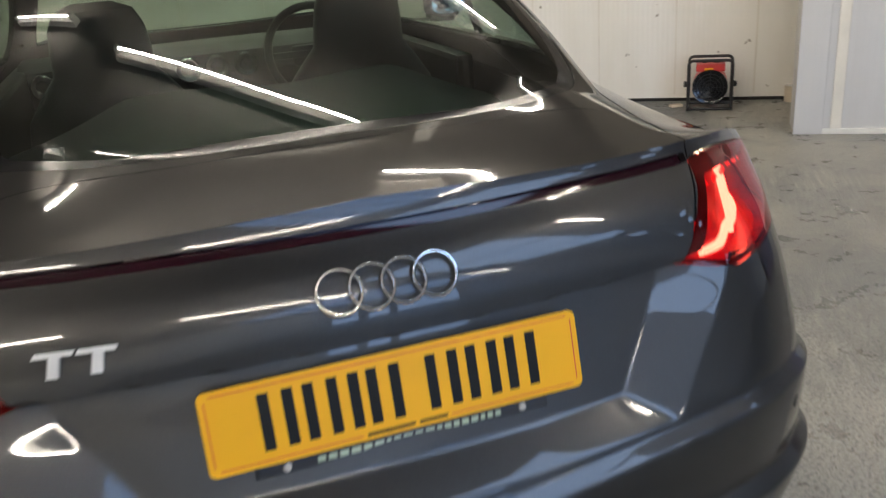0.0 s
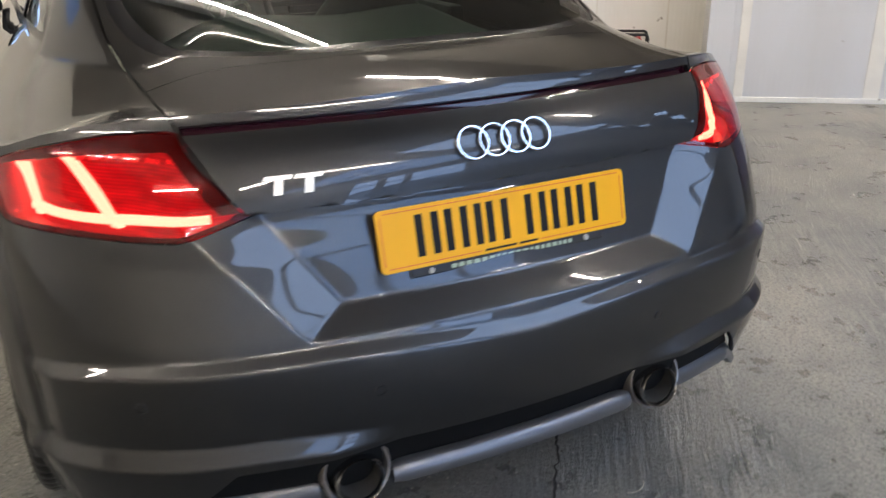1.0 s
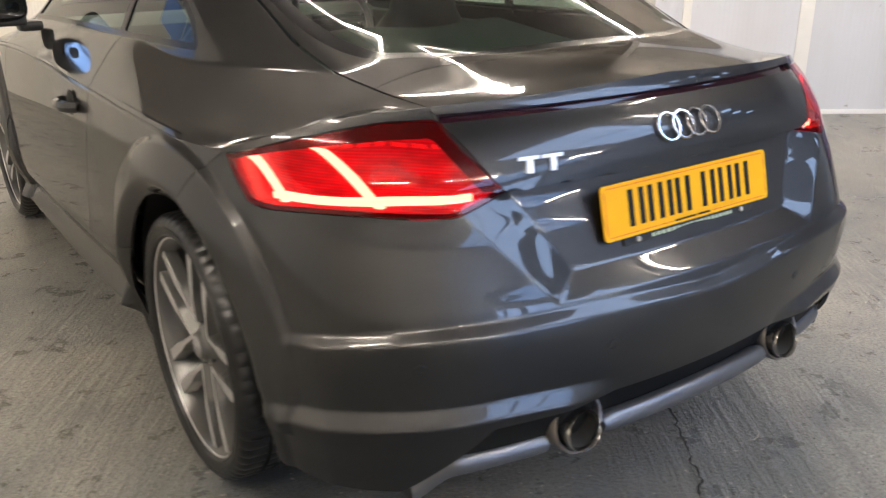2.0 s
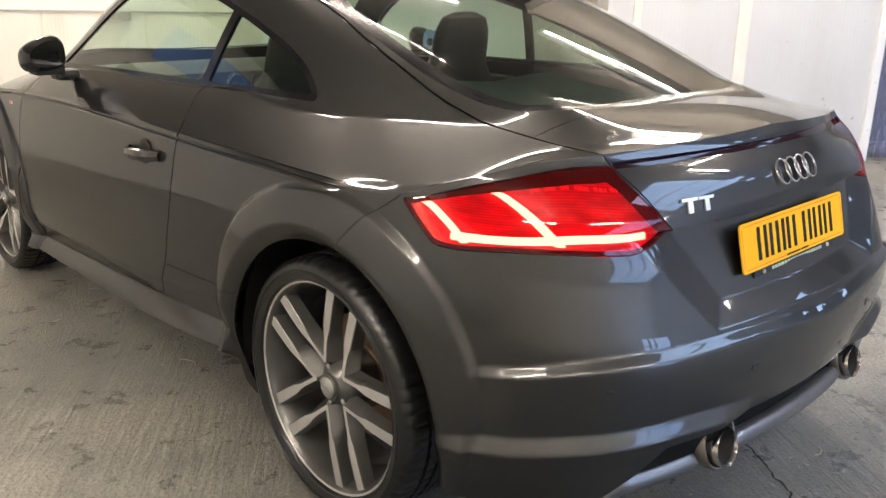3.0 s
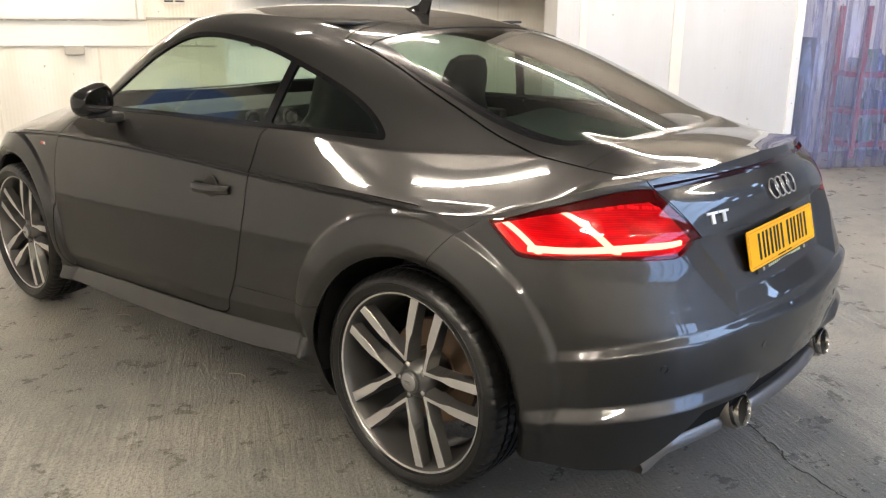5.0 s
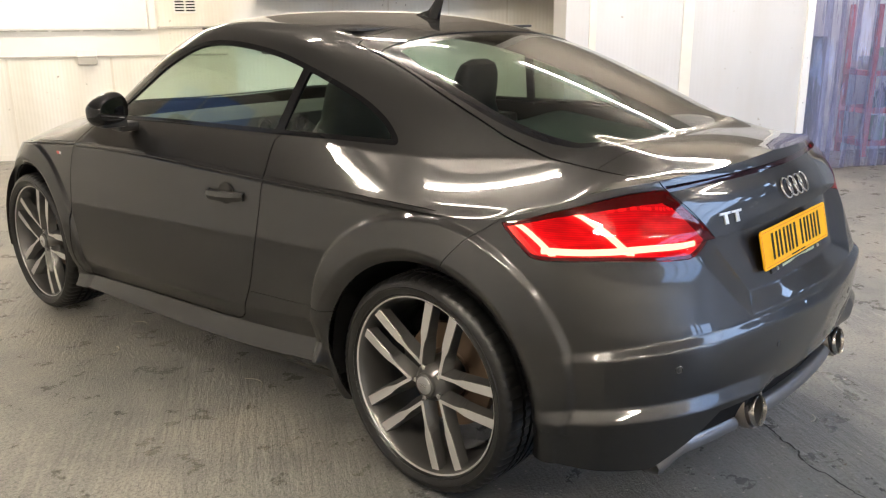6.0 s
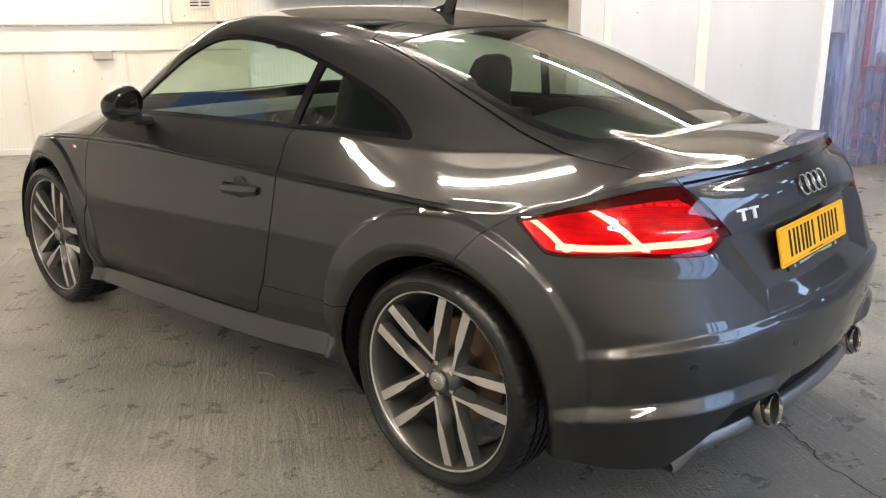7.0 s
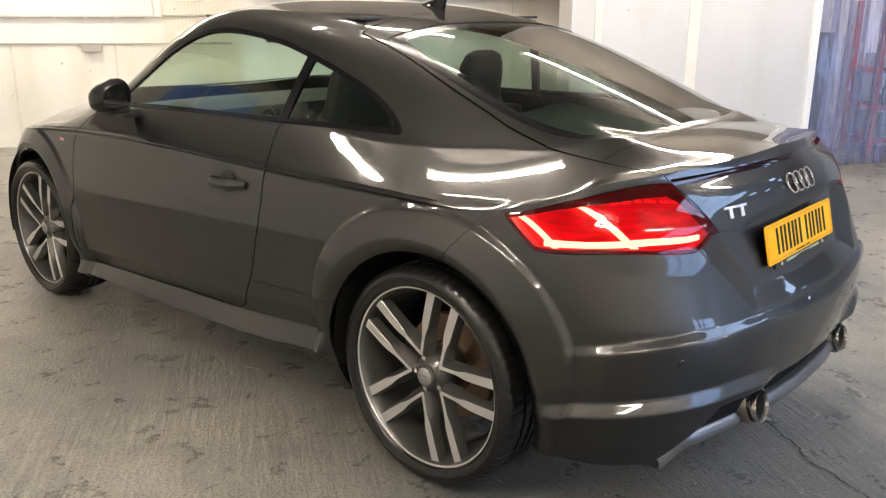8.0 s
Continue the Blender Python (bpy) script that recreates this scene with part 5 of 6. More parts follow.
    proto.append(("caliper", cal, "dark brake caliper"))
    for wy in (0.0, WHEELBASE):
        for sx in (-1, 1):
            w = new("wheel", rim)
            w.parent = car
            tagged(w, "twin-spoke alloy wheel with machined silver faces")
            w.matrix_local = pose(sx * 0.765, wy, WHEEL_Z) @ (pose(0, 0, 0, 0, 0, 180) if sx < 0 else Matrix())
            for name, me, label in proto:
                o = new(name, me)
                o.parent = w
                if name == "caliper" and sx < 0:
                    o.matrix_local = pose(0, 0, 0, 180, 0, 0)
                tagged(o, label)


make_wheels()

# arch liners and the dark underside
for wy in (0.0, WHEELBASE):
    for sx in (-1, 1):
        a = np.radians(np.linspace(-12, 184, 60))
        xs_ = np.linspace(0.55, 0.862, 6)
        P = np.array([[(sx * x, wy + 0.392 * math.cos(t), WHEEL_Z + 0.392 * math.sin(t)) for x in xs_] for t in a])
        arr("arch_liner", P.reshape(-1, 3), grid_tris(60, 6), BLACK, car, "black wheel arch liner")
        bm = bmesh.new()
        bmesh.ops.create_cone(bm, cap_ends=True, segments=48, radius1=0.39, radius2=0.39, depth=0.02, matrix=pose(sx * 0.545, wy, WHEEL_Z + 0.03, 0, 90, 0))
        for v in bm.verts:
            v.co.z = max(v.co.z, 0.22)
        part("arch_back", bm, BLACK, car)
bm = bmesh.new()
box(bm, (-0.76, 0.40, 0.17), (0.76, 2.10, 0.24), 0.02)
box(bm, (-0.50, -0.56, 0.25), (0.50, 0.42, 0.32), 0.03)
box(bm, (-0.52, 2.05, 0.17), (0.52, 3.0, 0.30), 0.03)
part("underbody", bm, BLACK, car)


def on_tail(x, z):
    p = cast(np.array([[abs(x), -0.2]]), np.array([[0.0, -1.0]]), np.array([z]))[0]
    return float(p[1])


def on_flank(y, z):
    p = cast(np.array([[0.45, y]]), np.array([[1.0, 0.0]]), np.array([z]))[0]
    return float(p[0])


def facing(x, y, z):
    """Outward direction of the lower body at a place."""
    e = 0.003
    g = np.array([tub_field(np.array([x + e]), np.array([y]), np.array([z]))[0] - tub_field(np.array([x - e]), np.array([y]), np.array([z]))[0],
                  tub_field(np.array([x]), np.array([y + e]), np.array([z]))[0] - tub_field(np.array([x]), np.array([y - e]), np.array([z]))[0],
                  tub_field(np.array([x]), np.array([y]), np.array([z + e]))[0] - tub_field(np.array([x]), np.array([y]), np.array([z - e]))[0]])
    return Vector(g).normalized()


# number plate on its holder
tilt = math.degrees(math.atan2(0.026, 0.108))
PM = pose(0, -0.7135, 0.732, -tilt)
bm = bmesh.new()
ring_ = []
for cx, cz, a0 in ((0.25, 0.0455, 0), (-0.25, 0.0455, 90), (-0.25, -0.0455, 180), (0.25, -0.0455, 270)):
    for k in range(6):
        a = math.radians(a0 + 18 * k)
        ring_.append((cx + 0.010 * math.cos(a), cz + 0.010 * math.sin(a)))
front_ = [bm.verts.new((a, -0.002, b)) for a, b in ring_]
back_ = [bm.verts.new((a, 0.002, b)) for a, b in ring_]
bm.faces.new(front_)
bm.faces.new(back_[::-1])
for k in range(len(ring_)):
    bm.faces.new((front_[k], back_[k], back_[(k + 1) % len(ring_)], front_[(k + 1) % len(ring_)]))
bmesh.ops.recalc_face_normals(bm, faces=bm.faces[:])
bmesh.ops.transform(bm, matrix=PM, verts=bm.verts[:])
plate = part("number_plate", bm, PLATE, rear_bumper, "yellow rear number plate with black bars")


def plate_bar(name, x0, x1, z0, z1, mat, proud=0.0026):
    bm = bmesh.new()
    box(bm, (x0, -proud, z0), (x1, -0.0015, z1), 0.0, PM)
    return part(name, bm, mat, plate)


x = -0.188
for k, wide in enumerate((1, 1, 0, 1, 1, 1, 1)):
    if k == 4:
        x += 0.024
    if wide:
        plate_bar("bar", x, x + 0.0145, -0.036, 0.039, INK)
        plate_bar("bar", x + 0.031, x + 0.0455, -0.036, 0.039, INK)
        x += 0.0575
    else:
        plate_bar("bar", x + 0.002, x + 0.0165, -0.036, 0.039, INK)
        x += 0.0265
for z0, z1 in ((0.0478, 0.0492), (-0.0492, -0.0478)):
    if z0 > 0:
        plate_bar("border", -0.246, 0.246, z0, z1, RED_LINE, 0.0023)
    else:
        plate_bar("border", -0.246, -0.062, z0, z1, RED_LINE, 0.0023)
        plate_bar("border", 0.062, 0.246, z0, z1, RED_LINE, 0.0023)
for x0 in (-0.2525, 0.2511):
    plate_bar("border", x0, x0 + 0.0014, -0.043, 0.043, RED_LINE, 0.0023)
plate_bar("caption_bar", -0.056, 0.010, -0.0505, -0.0465, INK, 0.0023)
plate_bar("caption_bar", 0.016, 0.056, -0.0505, -0.0465, INK, 0.0023)
bm = bmesh.new()
box(bm, (-0.205, 0.0022, -0.0735), (0.205, 0.012, 0.04), 0.003, PM)
holder = part("plate_holder", bm, BLACK, rear_bumper, "black plate holder with a pale printed line")
rnd = random.Random(5)
x = -0.125
while x < 0.125:
    w = rnd.uniform(0.006, 0.013)
    bm = bmesh.new()
    box(bm, (x, 0.0012, -0.0685), (x + w, 0.0024, -0.0615), 0.0, PM)
    part("caption_bar", bm, PRINT, holder)
    x += w + 0.004
for sx in (-0.165, 0.165):
    bm = bmesh.new()
    bmesh.ops.create_cone(bm, cap_ends=True, segments=12, radius1=0.006, radius2=0.005, depth=0.004, matrix=PM @ pose(sx, 0.001, -0.065, 90))
    part("screw", bm, GREY_TRIM, holder)

# plate lamps under the boot edge and chrome ring badge on the boot panel
badge = new("badge")
badge.parent = tailgate
tagged(badge, "four linked chrome rings")
for k in range(4):
    cx = (k - 1.5) * 0.0425
    y = on_tail(cx, 0.877)
    n = facing(abs(cx) + 1e-4, y, 0.877)
    if cx < 0:
        n.x = -n.x
    q = n.to_track_quat("Z", "Y").to_matrix().to_4x4()
    M = Matrix.Translation(Vector((cx, y, 0.877)) + n * 0.005) @ q
    u = np.linspace(0, 2 * math.pi, 56, endpoint=False)
    v = np.linspace(0, 2 * math.pi, 10, endpoint=False)
    P = np.array([[M @ Vector(((0.0292 + 0.0030 * math.cos(b)) * math.cos(a), (0.0292 + 0.0030 * math.cos(b)) * math.sin(a), 0.0042 * math.sin(b) + 0.0004 * k)) for b in v] for a in u])
    i = np.arange(560).reshape(56, 10)
    T = np.concatenate([np.stack([i, np.roll(i, -1, 0), np.roll(np.roll(i, -1, 0), -1, 1)], -1).reshape(-1, 3), np.stack([i, np.roll(np.roll(i, -1, 0), -1, 1), np.roll(i, -1, 1)], -1).reshape(-1, 3)])
    arr("ring", P.reshape(-1, 3), T, CHROME, badge)


def stud(name, pts, centre, mat, parent, depth=0.004):
    """A small raised shape on the boot panel from an outline in its plane."""
    x0, z0 = centre
    y = on_tail(x0, z0)
    n = facing(abs(x0), y, z0)
    if x0 < 0:
        n.x = -n.x
    q = n.to_track_quat("Z", "Y").to_matrix().to_4x4()
    M = Matrix.Translation(Vector((x0, y, z0)) + n * 0.001) @ q
    bm = bmesh.new()
    f = bm.faces.new([bm.verts.new((a, b, 0)) for a, b in pts])
    r = bmesh.ops.extrude_face_region(bm, geom=[f])
    bmesh.ops.translate(bm, vec=(0, 0, depth), verts=[e for e in r["geom"] if isinstance(e, bmesh.types.BMVert)])
    bmesh.ops.recalc_face_normals(bm, faces=bm.faces[:])
    bmesh.ops.transform(bm, matrix=M, verts=bm.verts[:])
    return part(name, bm, mat, parent)


model = new("model_badge")
model.parent = tailgate
tagged(model, "two small chrome bar shapes")
for k in range(2):
    cx = -0.410 + 0.050 * k
    stud("crossbar", [(-0.0225, 0.003), (0.0235, 0.003), (0.026, 0.0095), (-0.0195, 0.0095)], (cx, 0.853), SILVER, model)
    stud("stem", [(-0.0075, -0.022), (0.006, -0.022), (0.0095, 0.003), (-0.0035, 0.003)], (cx, 0.853), SILVER, model)

# exhaust tips in their collars, lower mesh and grey blade
def turned(prof, centre, squash=(1.0, 1.0), segments=56, cut_back=0.22):
    """A turned body along the car, its rear end cut on a slant."""
    V, T = lathe(prof, segments)
    V = V[:, [1, 0, 2]] * np.array([squash[0], 1, squash[1]])
    V[:, 1] += V[:, 2] * cut_back
    return V + np.array(centre), T[:, ::-1]


for sx in (-1, 1):
    pipe_at, collar_at = (sx * 0.340, -0.748, 0.309), (sx * 0.340, -0.741, 0.320)
    pipe = arr("exhaust_tip", *turned([(0.0365, 0.13), (0.0375, -0.022), (0.0383, -0.030), (0.0405, -0.034), (0.0428, -0.030), (0.0434, -0.022), (0.0434, 0.05), (0.042, 0.14)], pipe_at, (1.08, 1.0)), STEEL, car, "polished steel exhaust tip")
    arr("pipe_hollow", *turned([(0.0370, -0.022), (0.0355, 0.02), (0.0340, 0.09), (0.0, 0.09)], pipe_at, (1.08, 1.0), 40), SLOT, pipe)
    arr("exhaust_collar", *turned([(0.052, 0.10), (0.0545, -0.012), (0.0565, -0.020), (0.0600, -0.021), (0.0630, -0.016), (0.0645, 0.0), (0.0655, 0.03), (0.067, 0.12)], collar_at, (1.06, 1.04)), COLLAR, rear_bumper, "brushed steel exhaust collar")
    arr("collar_hollow", *turned([(0.0545, -0.008), (0.052, 0.06), (0.0, 0.06)], collar_at, (1.06, 1.04), 40), SLOT, rear_bumper)


def blade(x0, x1, name, steps=36):
    """A grey blade along the lower edge of the bumper, bowed with it."""
    rows = []
    for t in np.linspace(0, 1, steps):
        x = x0 + (x1 - x0) * t
        ax = abs(x)
        zc = 0.287 + 0.006 * math.cos(ax * 4) - 0.055 * float(ease(0.60, 0.685, ax))
        y = float(rear_z(0.30) + rear_c(0.30) * x * x) - 0.020 + 0.30 * max(0.0, ax - 0.60)
        h = 0.021 if 0.02 < t < 0.98 else 0.017
        sec = [(0.030, h * 0.55), (0.004, h), (-0.006, h * 0.75), (-0.014, 0.0), (-0.010, -h * 0.8), (0.004, -h), (0.030, -h * 0.9)]
        rows.append([(x, y + a, zc + b) for a, b in sec])
    P = np.array(rows)
    V, T = P.reshape(-1, 3), grid_tris(steps, 7)
    return arr(name, V, T if x1 > x0 else T[:, ::-1], SATIN, rear_bumper, "satin grey diffuser blade", sharp=0.9)


blade(-0.678, -0.408, "diffuser_blade")
blade(0.408, 0.678, "diffuser_blade")
blade(-0.272, 0.272, "diffuser_blade", 60)
bm_v, bm_f = [], []
for i in range(-40, 41):
    for j in range(5):
        cx, cz = i * 0.0150 + (0.0075 if j % 2 else 0.0), 0.305 + j * 0.0130
        if abs(cx) > 0.60 or 0.285 < abs(cx) < 0.405 and j < 4:
            continue
        y = float(rear_z(cz) + rear_c(cz) * cx * cx) + 0.008
        n0 = len(bm_v)
        for k in range(6):
            a = math.radians(60 * k + 30)
            for rr, dy in ((0.0088, 0.0), (0.0066, 0.0), (0.0066, 0.010)):
                bm_v.append((cx + rr * math.cos(a), y + dy, cz + rr * math.sin(a) * 0.9))
        for k in range(6):
            a, b = n0 + 3 * k, n0 + 3 * ((k + 1) % 6)
            bm_f += [(a, b, b + 1), (a, b + 1, a + 1), (a + 1, b + 1, b + 2), (a + 1, b + 2, a + 2)]
arr("mesh_grille", np.array(bm_v), np.array(bm_f), MATT_BLACK, rear_bumper, "black honeycomb lower grille", smooth=False)

# parking sensors
for x, z in ((0.677, 0.518), (0.30, 0.500)):
    for sx in (-1, 1):
        y = -0.642 if x > 0.5 else on_tail(x, z)
        for _ in range(6):
            n = facing(x, y, z)
            y -= float(tub_field(np.array([x]), np.array([y]), np.array([z]))[0]) / n.y
        n = facing(x, y, z)
        if sx < 0:
            n.x = -n.x
        M = Matrix.Translation(Vector((sx * x, y, z)) + n * 0.0004) @ n.to_track_quat("X", "Y").to_matrix().to_4x4()
        V, T = lathe([(0.0, 0.0012), (0.0078, 0.001), (0.0082, -0.002), (0.0094, -0.002), (0.0098, 0.0008), (0.0108, 0.0)], 28)
        V = np.array([M @ Vector(v) for v in V])
        arr("parking_sensor", V, T, PAINT, rear_bumper)

# door mirrors, handles, roof fin, wing badge
for sx in (-1, 1):
    th, ph = np.linspace(-math.pi / 2, math.pi / 2, 26), np.linspace(0, 2 * math.pi, 48)

    def sq(v, p):
        return np.sign(v) * np.abs(v) ** p
    P = []
    for a in th:
        row = []
        for b in ph:
            u, w, d = sq(math.cos(a) * math.cos(b), 0.62), sq(math.cos(a) * math.sin(b), 0.70), sq(math.sin(a), 0.8)
            top_drop = 1.0 - 0.52 * ((1 + u) / 2) ** 1.5 if w > 0 else 1.0
            taper = 1.0 - 0.42 * max(0.0, d) ** 1.6
            x = 0.905 + 0.074 * u * taper + 0.012 * d
            row.append((sx * x, 1.640 + 0.076 * d - 0.012 * u, 1.016 + (0.078 if w > 0 else 0.056) * w * top_drop * taper - 0.004 * u))
        P.append(row)
    P = np.array(P)
    T = grid_tris(26, 48)
    mir = arr("door_mirror", P.reshape(-1, 3), T if sx > 0 else T[:, ::-1], BLACK_GLOSS, car, "gloss black door mirror")
    bm = bmesh.new()
    ring = []
    for b in np.linspace(0, 2 * math.pi, 40, endpoint=False):
        u, w = float(sq(np.array(math.cos(b)), 0.62)), float(sq(np.array(math.sin(b)), 0.70))
        ring.append(bm.verts.new((sx * (0.905 + 0.062 * u), 1.5625 - 0.012 * u, 1.018 + (0.064 * w * (1 - 0.52 * ((1 + u) / 2) ** 1.5) if w > 0 else 0.034 * w))))
    bm.faces.new(ring if sx < 0 else ring[::-1])
    part("mirror_glass", bm, MIRROR, mir, "dark mirror glass")
    bm = bmesh.new()
    box(bm, (0.840, 1.588, 0.952), (0.945, 1.665, 0.992), 0.012)
    box(bm, (0.785, 1.60, 0.930), (0.870, 1.68, 0.968), 0.015)
    if sx < 0:
        bmesh.ops.scale(bm, vec=(-1, 1, 1), verts=bm.verts[:])
        bmesh.ops.reverse_faces(bm, faces=bm.faces[:])
    part("mirror_foot", bm, BLACK, mir)

    hx = on_flank(0.905, 0.778)
    rows = []
    for t in np.linspace(-1, 1, 30):
        y = 0.905 + 0.105 * t
        off = 0.038 * (1 - abs(t) ** 3.2) + 0.002
        h = 0.0185 - 0.004 * abs(t) ** 3
        cx = on_flank(y, 0.778) + off
        sec = [(cx - 0.008, -h), (cx + 0.004, -h * 0.8), (cx + 0.009, 0), (cx + 0.004, h * 0.8), (cx - 0.008, h), (cx - 0.014, 0)]
        rows.append([(sx * a, y, 0.778 - 0.004 * t + b) for a, b in sec + sec[:1]])
    P = np.array(rows)
    T = grid_tris(30, 7)
    dh = arr("door_handle", P.reshape(-1, 3), T if sx < 0 else T[:, ::-1], PAINT, car, "body-coloured pull handle")
    bm = bmesh.new()
    bmesh.ops.create_uvsphere(bm, u_segments=32, v_segments=14, radius=1.0)
    for v in bm.verts:
        v.co = Vector((sx * (hx - 0.0005) + v.co.x * 0.0075, 0.905 + v.co.y * 0.046, 0.775 + v.co.z * 0.046))
    for f in bm.faces:
        f.smooth = True
    part("handle_cup", bm, SLOT, dh, "dark handle recess")
    # small two-tone wing badge
    by = 2.17
    for k, (mat_, dy) in enumerate(((RED_LINE, 0.012), (CHROME, -0.008))):
        bm = bmesh.new()
        bx = on_flank(by, 0.795)
        box(bm, (bx - 0.002, by + dy - 0.008, 0.789), (bx + 0.002, by + dy + 0.011, 0.801), 0.001)
        if sx > 0:
            pass
        else:
            bmesh.ops.scale(bm, vec=(-1, 1, 1), verts=bm.verts[:])
            bmesh.ops.reverse_faces(bm, faces=bm.faces[:])
        part("wing_badge", bm, mat_, car)

rows = []
for t in np.linspace(0, 1, 16):
    y = 0.815 - 0.11 * t
    h = 0.010 + 0.016 * float(ease(0.0, 0.45, t)) + 0.048 * float(ease(0.42, 0.80, t))
    w = 0.018 * (1 - 0.45 * t) * min(1, 0.3 + 4 * t)
    lean = -0.030 * t * t
    zb = float(centre_z(y)) - 0.006
    rows.append([(w * c * (1 - 0.78 * u), y + lean * u, zb + h * u) for c, u in ((-1, 0), (-0.8, 0.4), (-0.5, 0.8), (0, 1.0), (0.5, 0.8), (0.8, 0.4), (1, 0))])
P = np.array(rows)
fin = arr("roof_fin", P.reshape(-1, 3), grid_tris(16, 7), BLACK_GLOSS, car, "dark shark-fin aerial on the roof")
bm = bmesh.new()
bm.faces.new([bm.verts.new(tuple(p)) for p in P[-1]])
part("fin_back", bm, BLACK_GLOSS, fin)

# ---- car interior ----
def loft(rows_, name, mat, label="", parent=None, closed=True):
    P = np.array(rows_)
    n, m = P.shape[:2]
    V = P.reshape(-1, 3)
    i = np.arange(n * m).reshape(n, m)
    j = np.roll(i, -1, 1) if closed else i
    cols = m if closed else m - 1
    T = []
    for a in range(n - 1):
        for b in range(cols):
            c = (b + 1) % m
            T += [(i[a, b], i[a, c], i[a + 1, c]), (i[a, b], i[a + 1, c], i[a + 1, b])]
    ob = arr(name, V, np.array(T), mat, parent, label)
    return ob


def ring_xy(cx, cy, cz, hx, hy, k=0.7, n=28, tilt_y=0.0):
    out = []
    for a in np.linspace(0, 2 * math.pi, n, endpoint=False):
        u, v = math.copysign(abs(math.cos(a)) ** k, math.cos(a)), math.copysign(abs(math.sin(a)) ** k, math.sin(a))
        out.append((cx + hx * u, cy + hy * v, cz + tilt_y * v))
    return out


for sx in (-1, 1):
    seat = new("front_seat")
    seat.parent = car
    tagged(seat, "black sports seat with built-in headrest")
    cx = sx * 0.355
    rows_ = []
    for z, hx, hy, y in ((0.36, 0.20, 0.05, 1.02), (0.45, 0.245, 0.085, 1.00), (0.60, 0.255, 0.085, 0.955), (0.75, 0.250, 0.078, 0.905), (0.88, 0.225, 0.066, 0.860), (0.95, 0.175, 0.056, 0.838),
                         (1.00, 0.135, 0.052, 0.825), (1.06, 0.130, 0.052, 0.812), (1.12, 0.122, 0.048, 0.800), (1.165, 0.100, 0.038, 0.792), (1.185, 0.05, 0.015, 0.79)):
        rows_.append(ring_xy(cx, y, z, hx, hy))
    loft(rows_, "seat_back", SEAT, "", seat)
    rows_ = []
    for y, hx, z, hz in ((0.98, 0.20, 0.44, 0.05), (1.05, 0.25, 0.45, 0.075), (1.25, 0.26, 0.46, 0.075), (1.45, 0.25, 0.475, 0.065), (1.50, 0.18, 0.47, 0.03)):
        rows_.append([(p[0], y, z + hz * (p[1] - y) / 0.1) for p in ring_xy(cx, y, z, hx, 0.1)])
    loft(rows_, "seat_cushion", SEAT, "", seat)
    # rear seat hump
    rows_ = []
    for z, hx, hy, y in ((0.50, 0.28, 0.05, 0.36), (0.72, 0.28, 0.055, 0.30), (0.82, 0.26, 0.05, 0.265), (0.875, 0.20, 0.04, 0.25), (0.895, 0.08, 0.015, 0.245)):
        rows_.append(ring_xy(sx * 0.31, y, z, hx, hy))
    loft(rows_, "rear_seat_back", SEAT, "", car)
    bm = bmesh.new()
    box(bm, (sx * 0.70 - 0.03, 0.85, 0.40), (sx * 0.70 + 0.03, 1.95, 0.925), 0.02)
    part("door_card", bm, BLACK, car)
    # sun visors
    bm = bmesh.new()
    box(bm, (sx * 0.33 - 0.19, 1.50, 1.255), (sx * 0.33 + 0.19, 1.62, 1.275), 0.01)
    part("sun_visor", bm, VISOR, car)
rows_ = []
for y, z, k in ((-0.30, 0.925, 0.3), (-0.15, 0.945, 0.5), (0.05, 0.965, 0.8), (0.22, 0.985, 1.0), (0.32, 0.996, 1.0), (0.345, 0.992, 1.0), (0.35, 0.95, 1.0), (0.33, 0.80, 0.8)):
    rows_.append([(x, y, z + k * (0.007 * math.cos(x * 13.0 + 2.6) - 0.36 * max(0.0, abs(x) - 0.31))) for x in np.linspace(-0.56, 0.56, 40)])
loft(rows_, "boot_cover", CLOTH, "soft dark load cover", car, closed=False)
bm = bmesh.new()
box(bm, (-0.60, -0.55, 0.42), (0.60, 0.30, 0.50), 0.02)
box(bm, (-0.66, 0.30, 0.25), (0.66, 2.05, 0.33), 0.02)
part("cabin_floor", bm, BLACK, car)
rows_ = []
for x in np.linspace(-0.70, 0.70, 24):
    bow = 0.06 * (1 - (x / 0.7) ** 2)
    rows_.append([(x, 2.12, 0.90), (x, 1.95 + bow, 0.945), (x, 1.80 + bow * 0.5, 0.94), (x, 1.72, 0.915), (x, 1.70, 0.84), (x, 1.76, 0.70), (x, 1.80, 0.45), (x, 2.10, 0.45)])
loft(rows_, "dashboard", DASH, "black dashboard", car)
for x in (-0.62, -0.11, 0.0, 0.11, 0.62):
    V, T = lathe([(0.020, 0.0), (0.026, 0.008), (0.040, 0.010), (0.044, 0.006), (0.046, -0.004)], 36)
    V = np.stack([V[:, 1] + x, 1.698 - V[:, 0], V[:, 2] + 0.865], 1)
    arr("air_vent", V, T, CHROME_DARK, car, "round chrome-edged air vent")
u, v = np.linspace(0, 2 * math.pi, 60, endpoint=False), np.linspace(0, 2 * math.pi, 10, endpoint=False)
P = np.array([[(0.355 + (0.178 + 0.016 * math.cos(b)) * math.cos(a), 1.52 + 0.016 * math.sin(b) + 0.42 * 0.178 * math.sin(a), 0.90 + 0.165 * (1 + 0.09 * math.cos(b)) * math.sin(a)) for b in v] for a in u])
i = np.arange(600).reshape(60, 10)
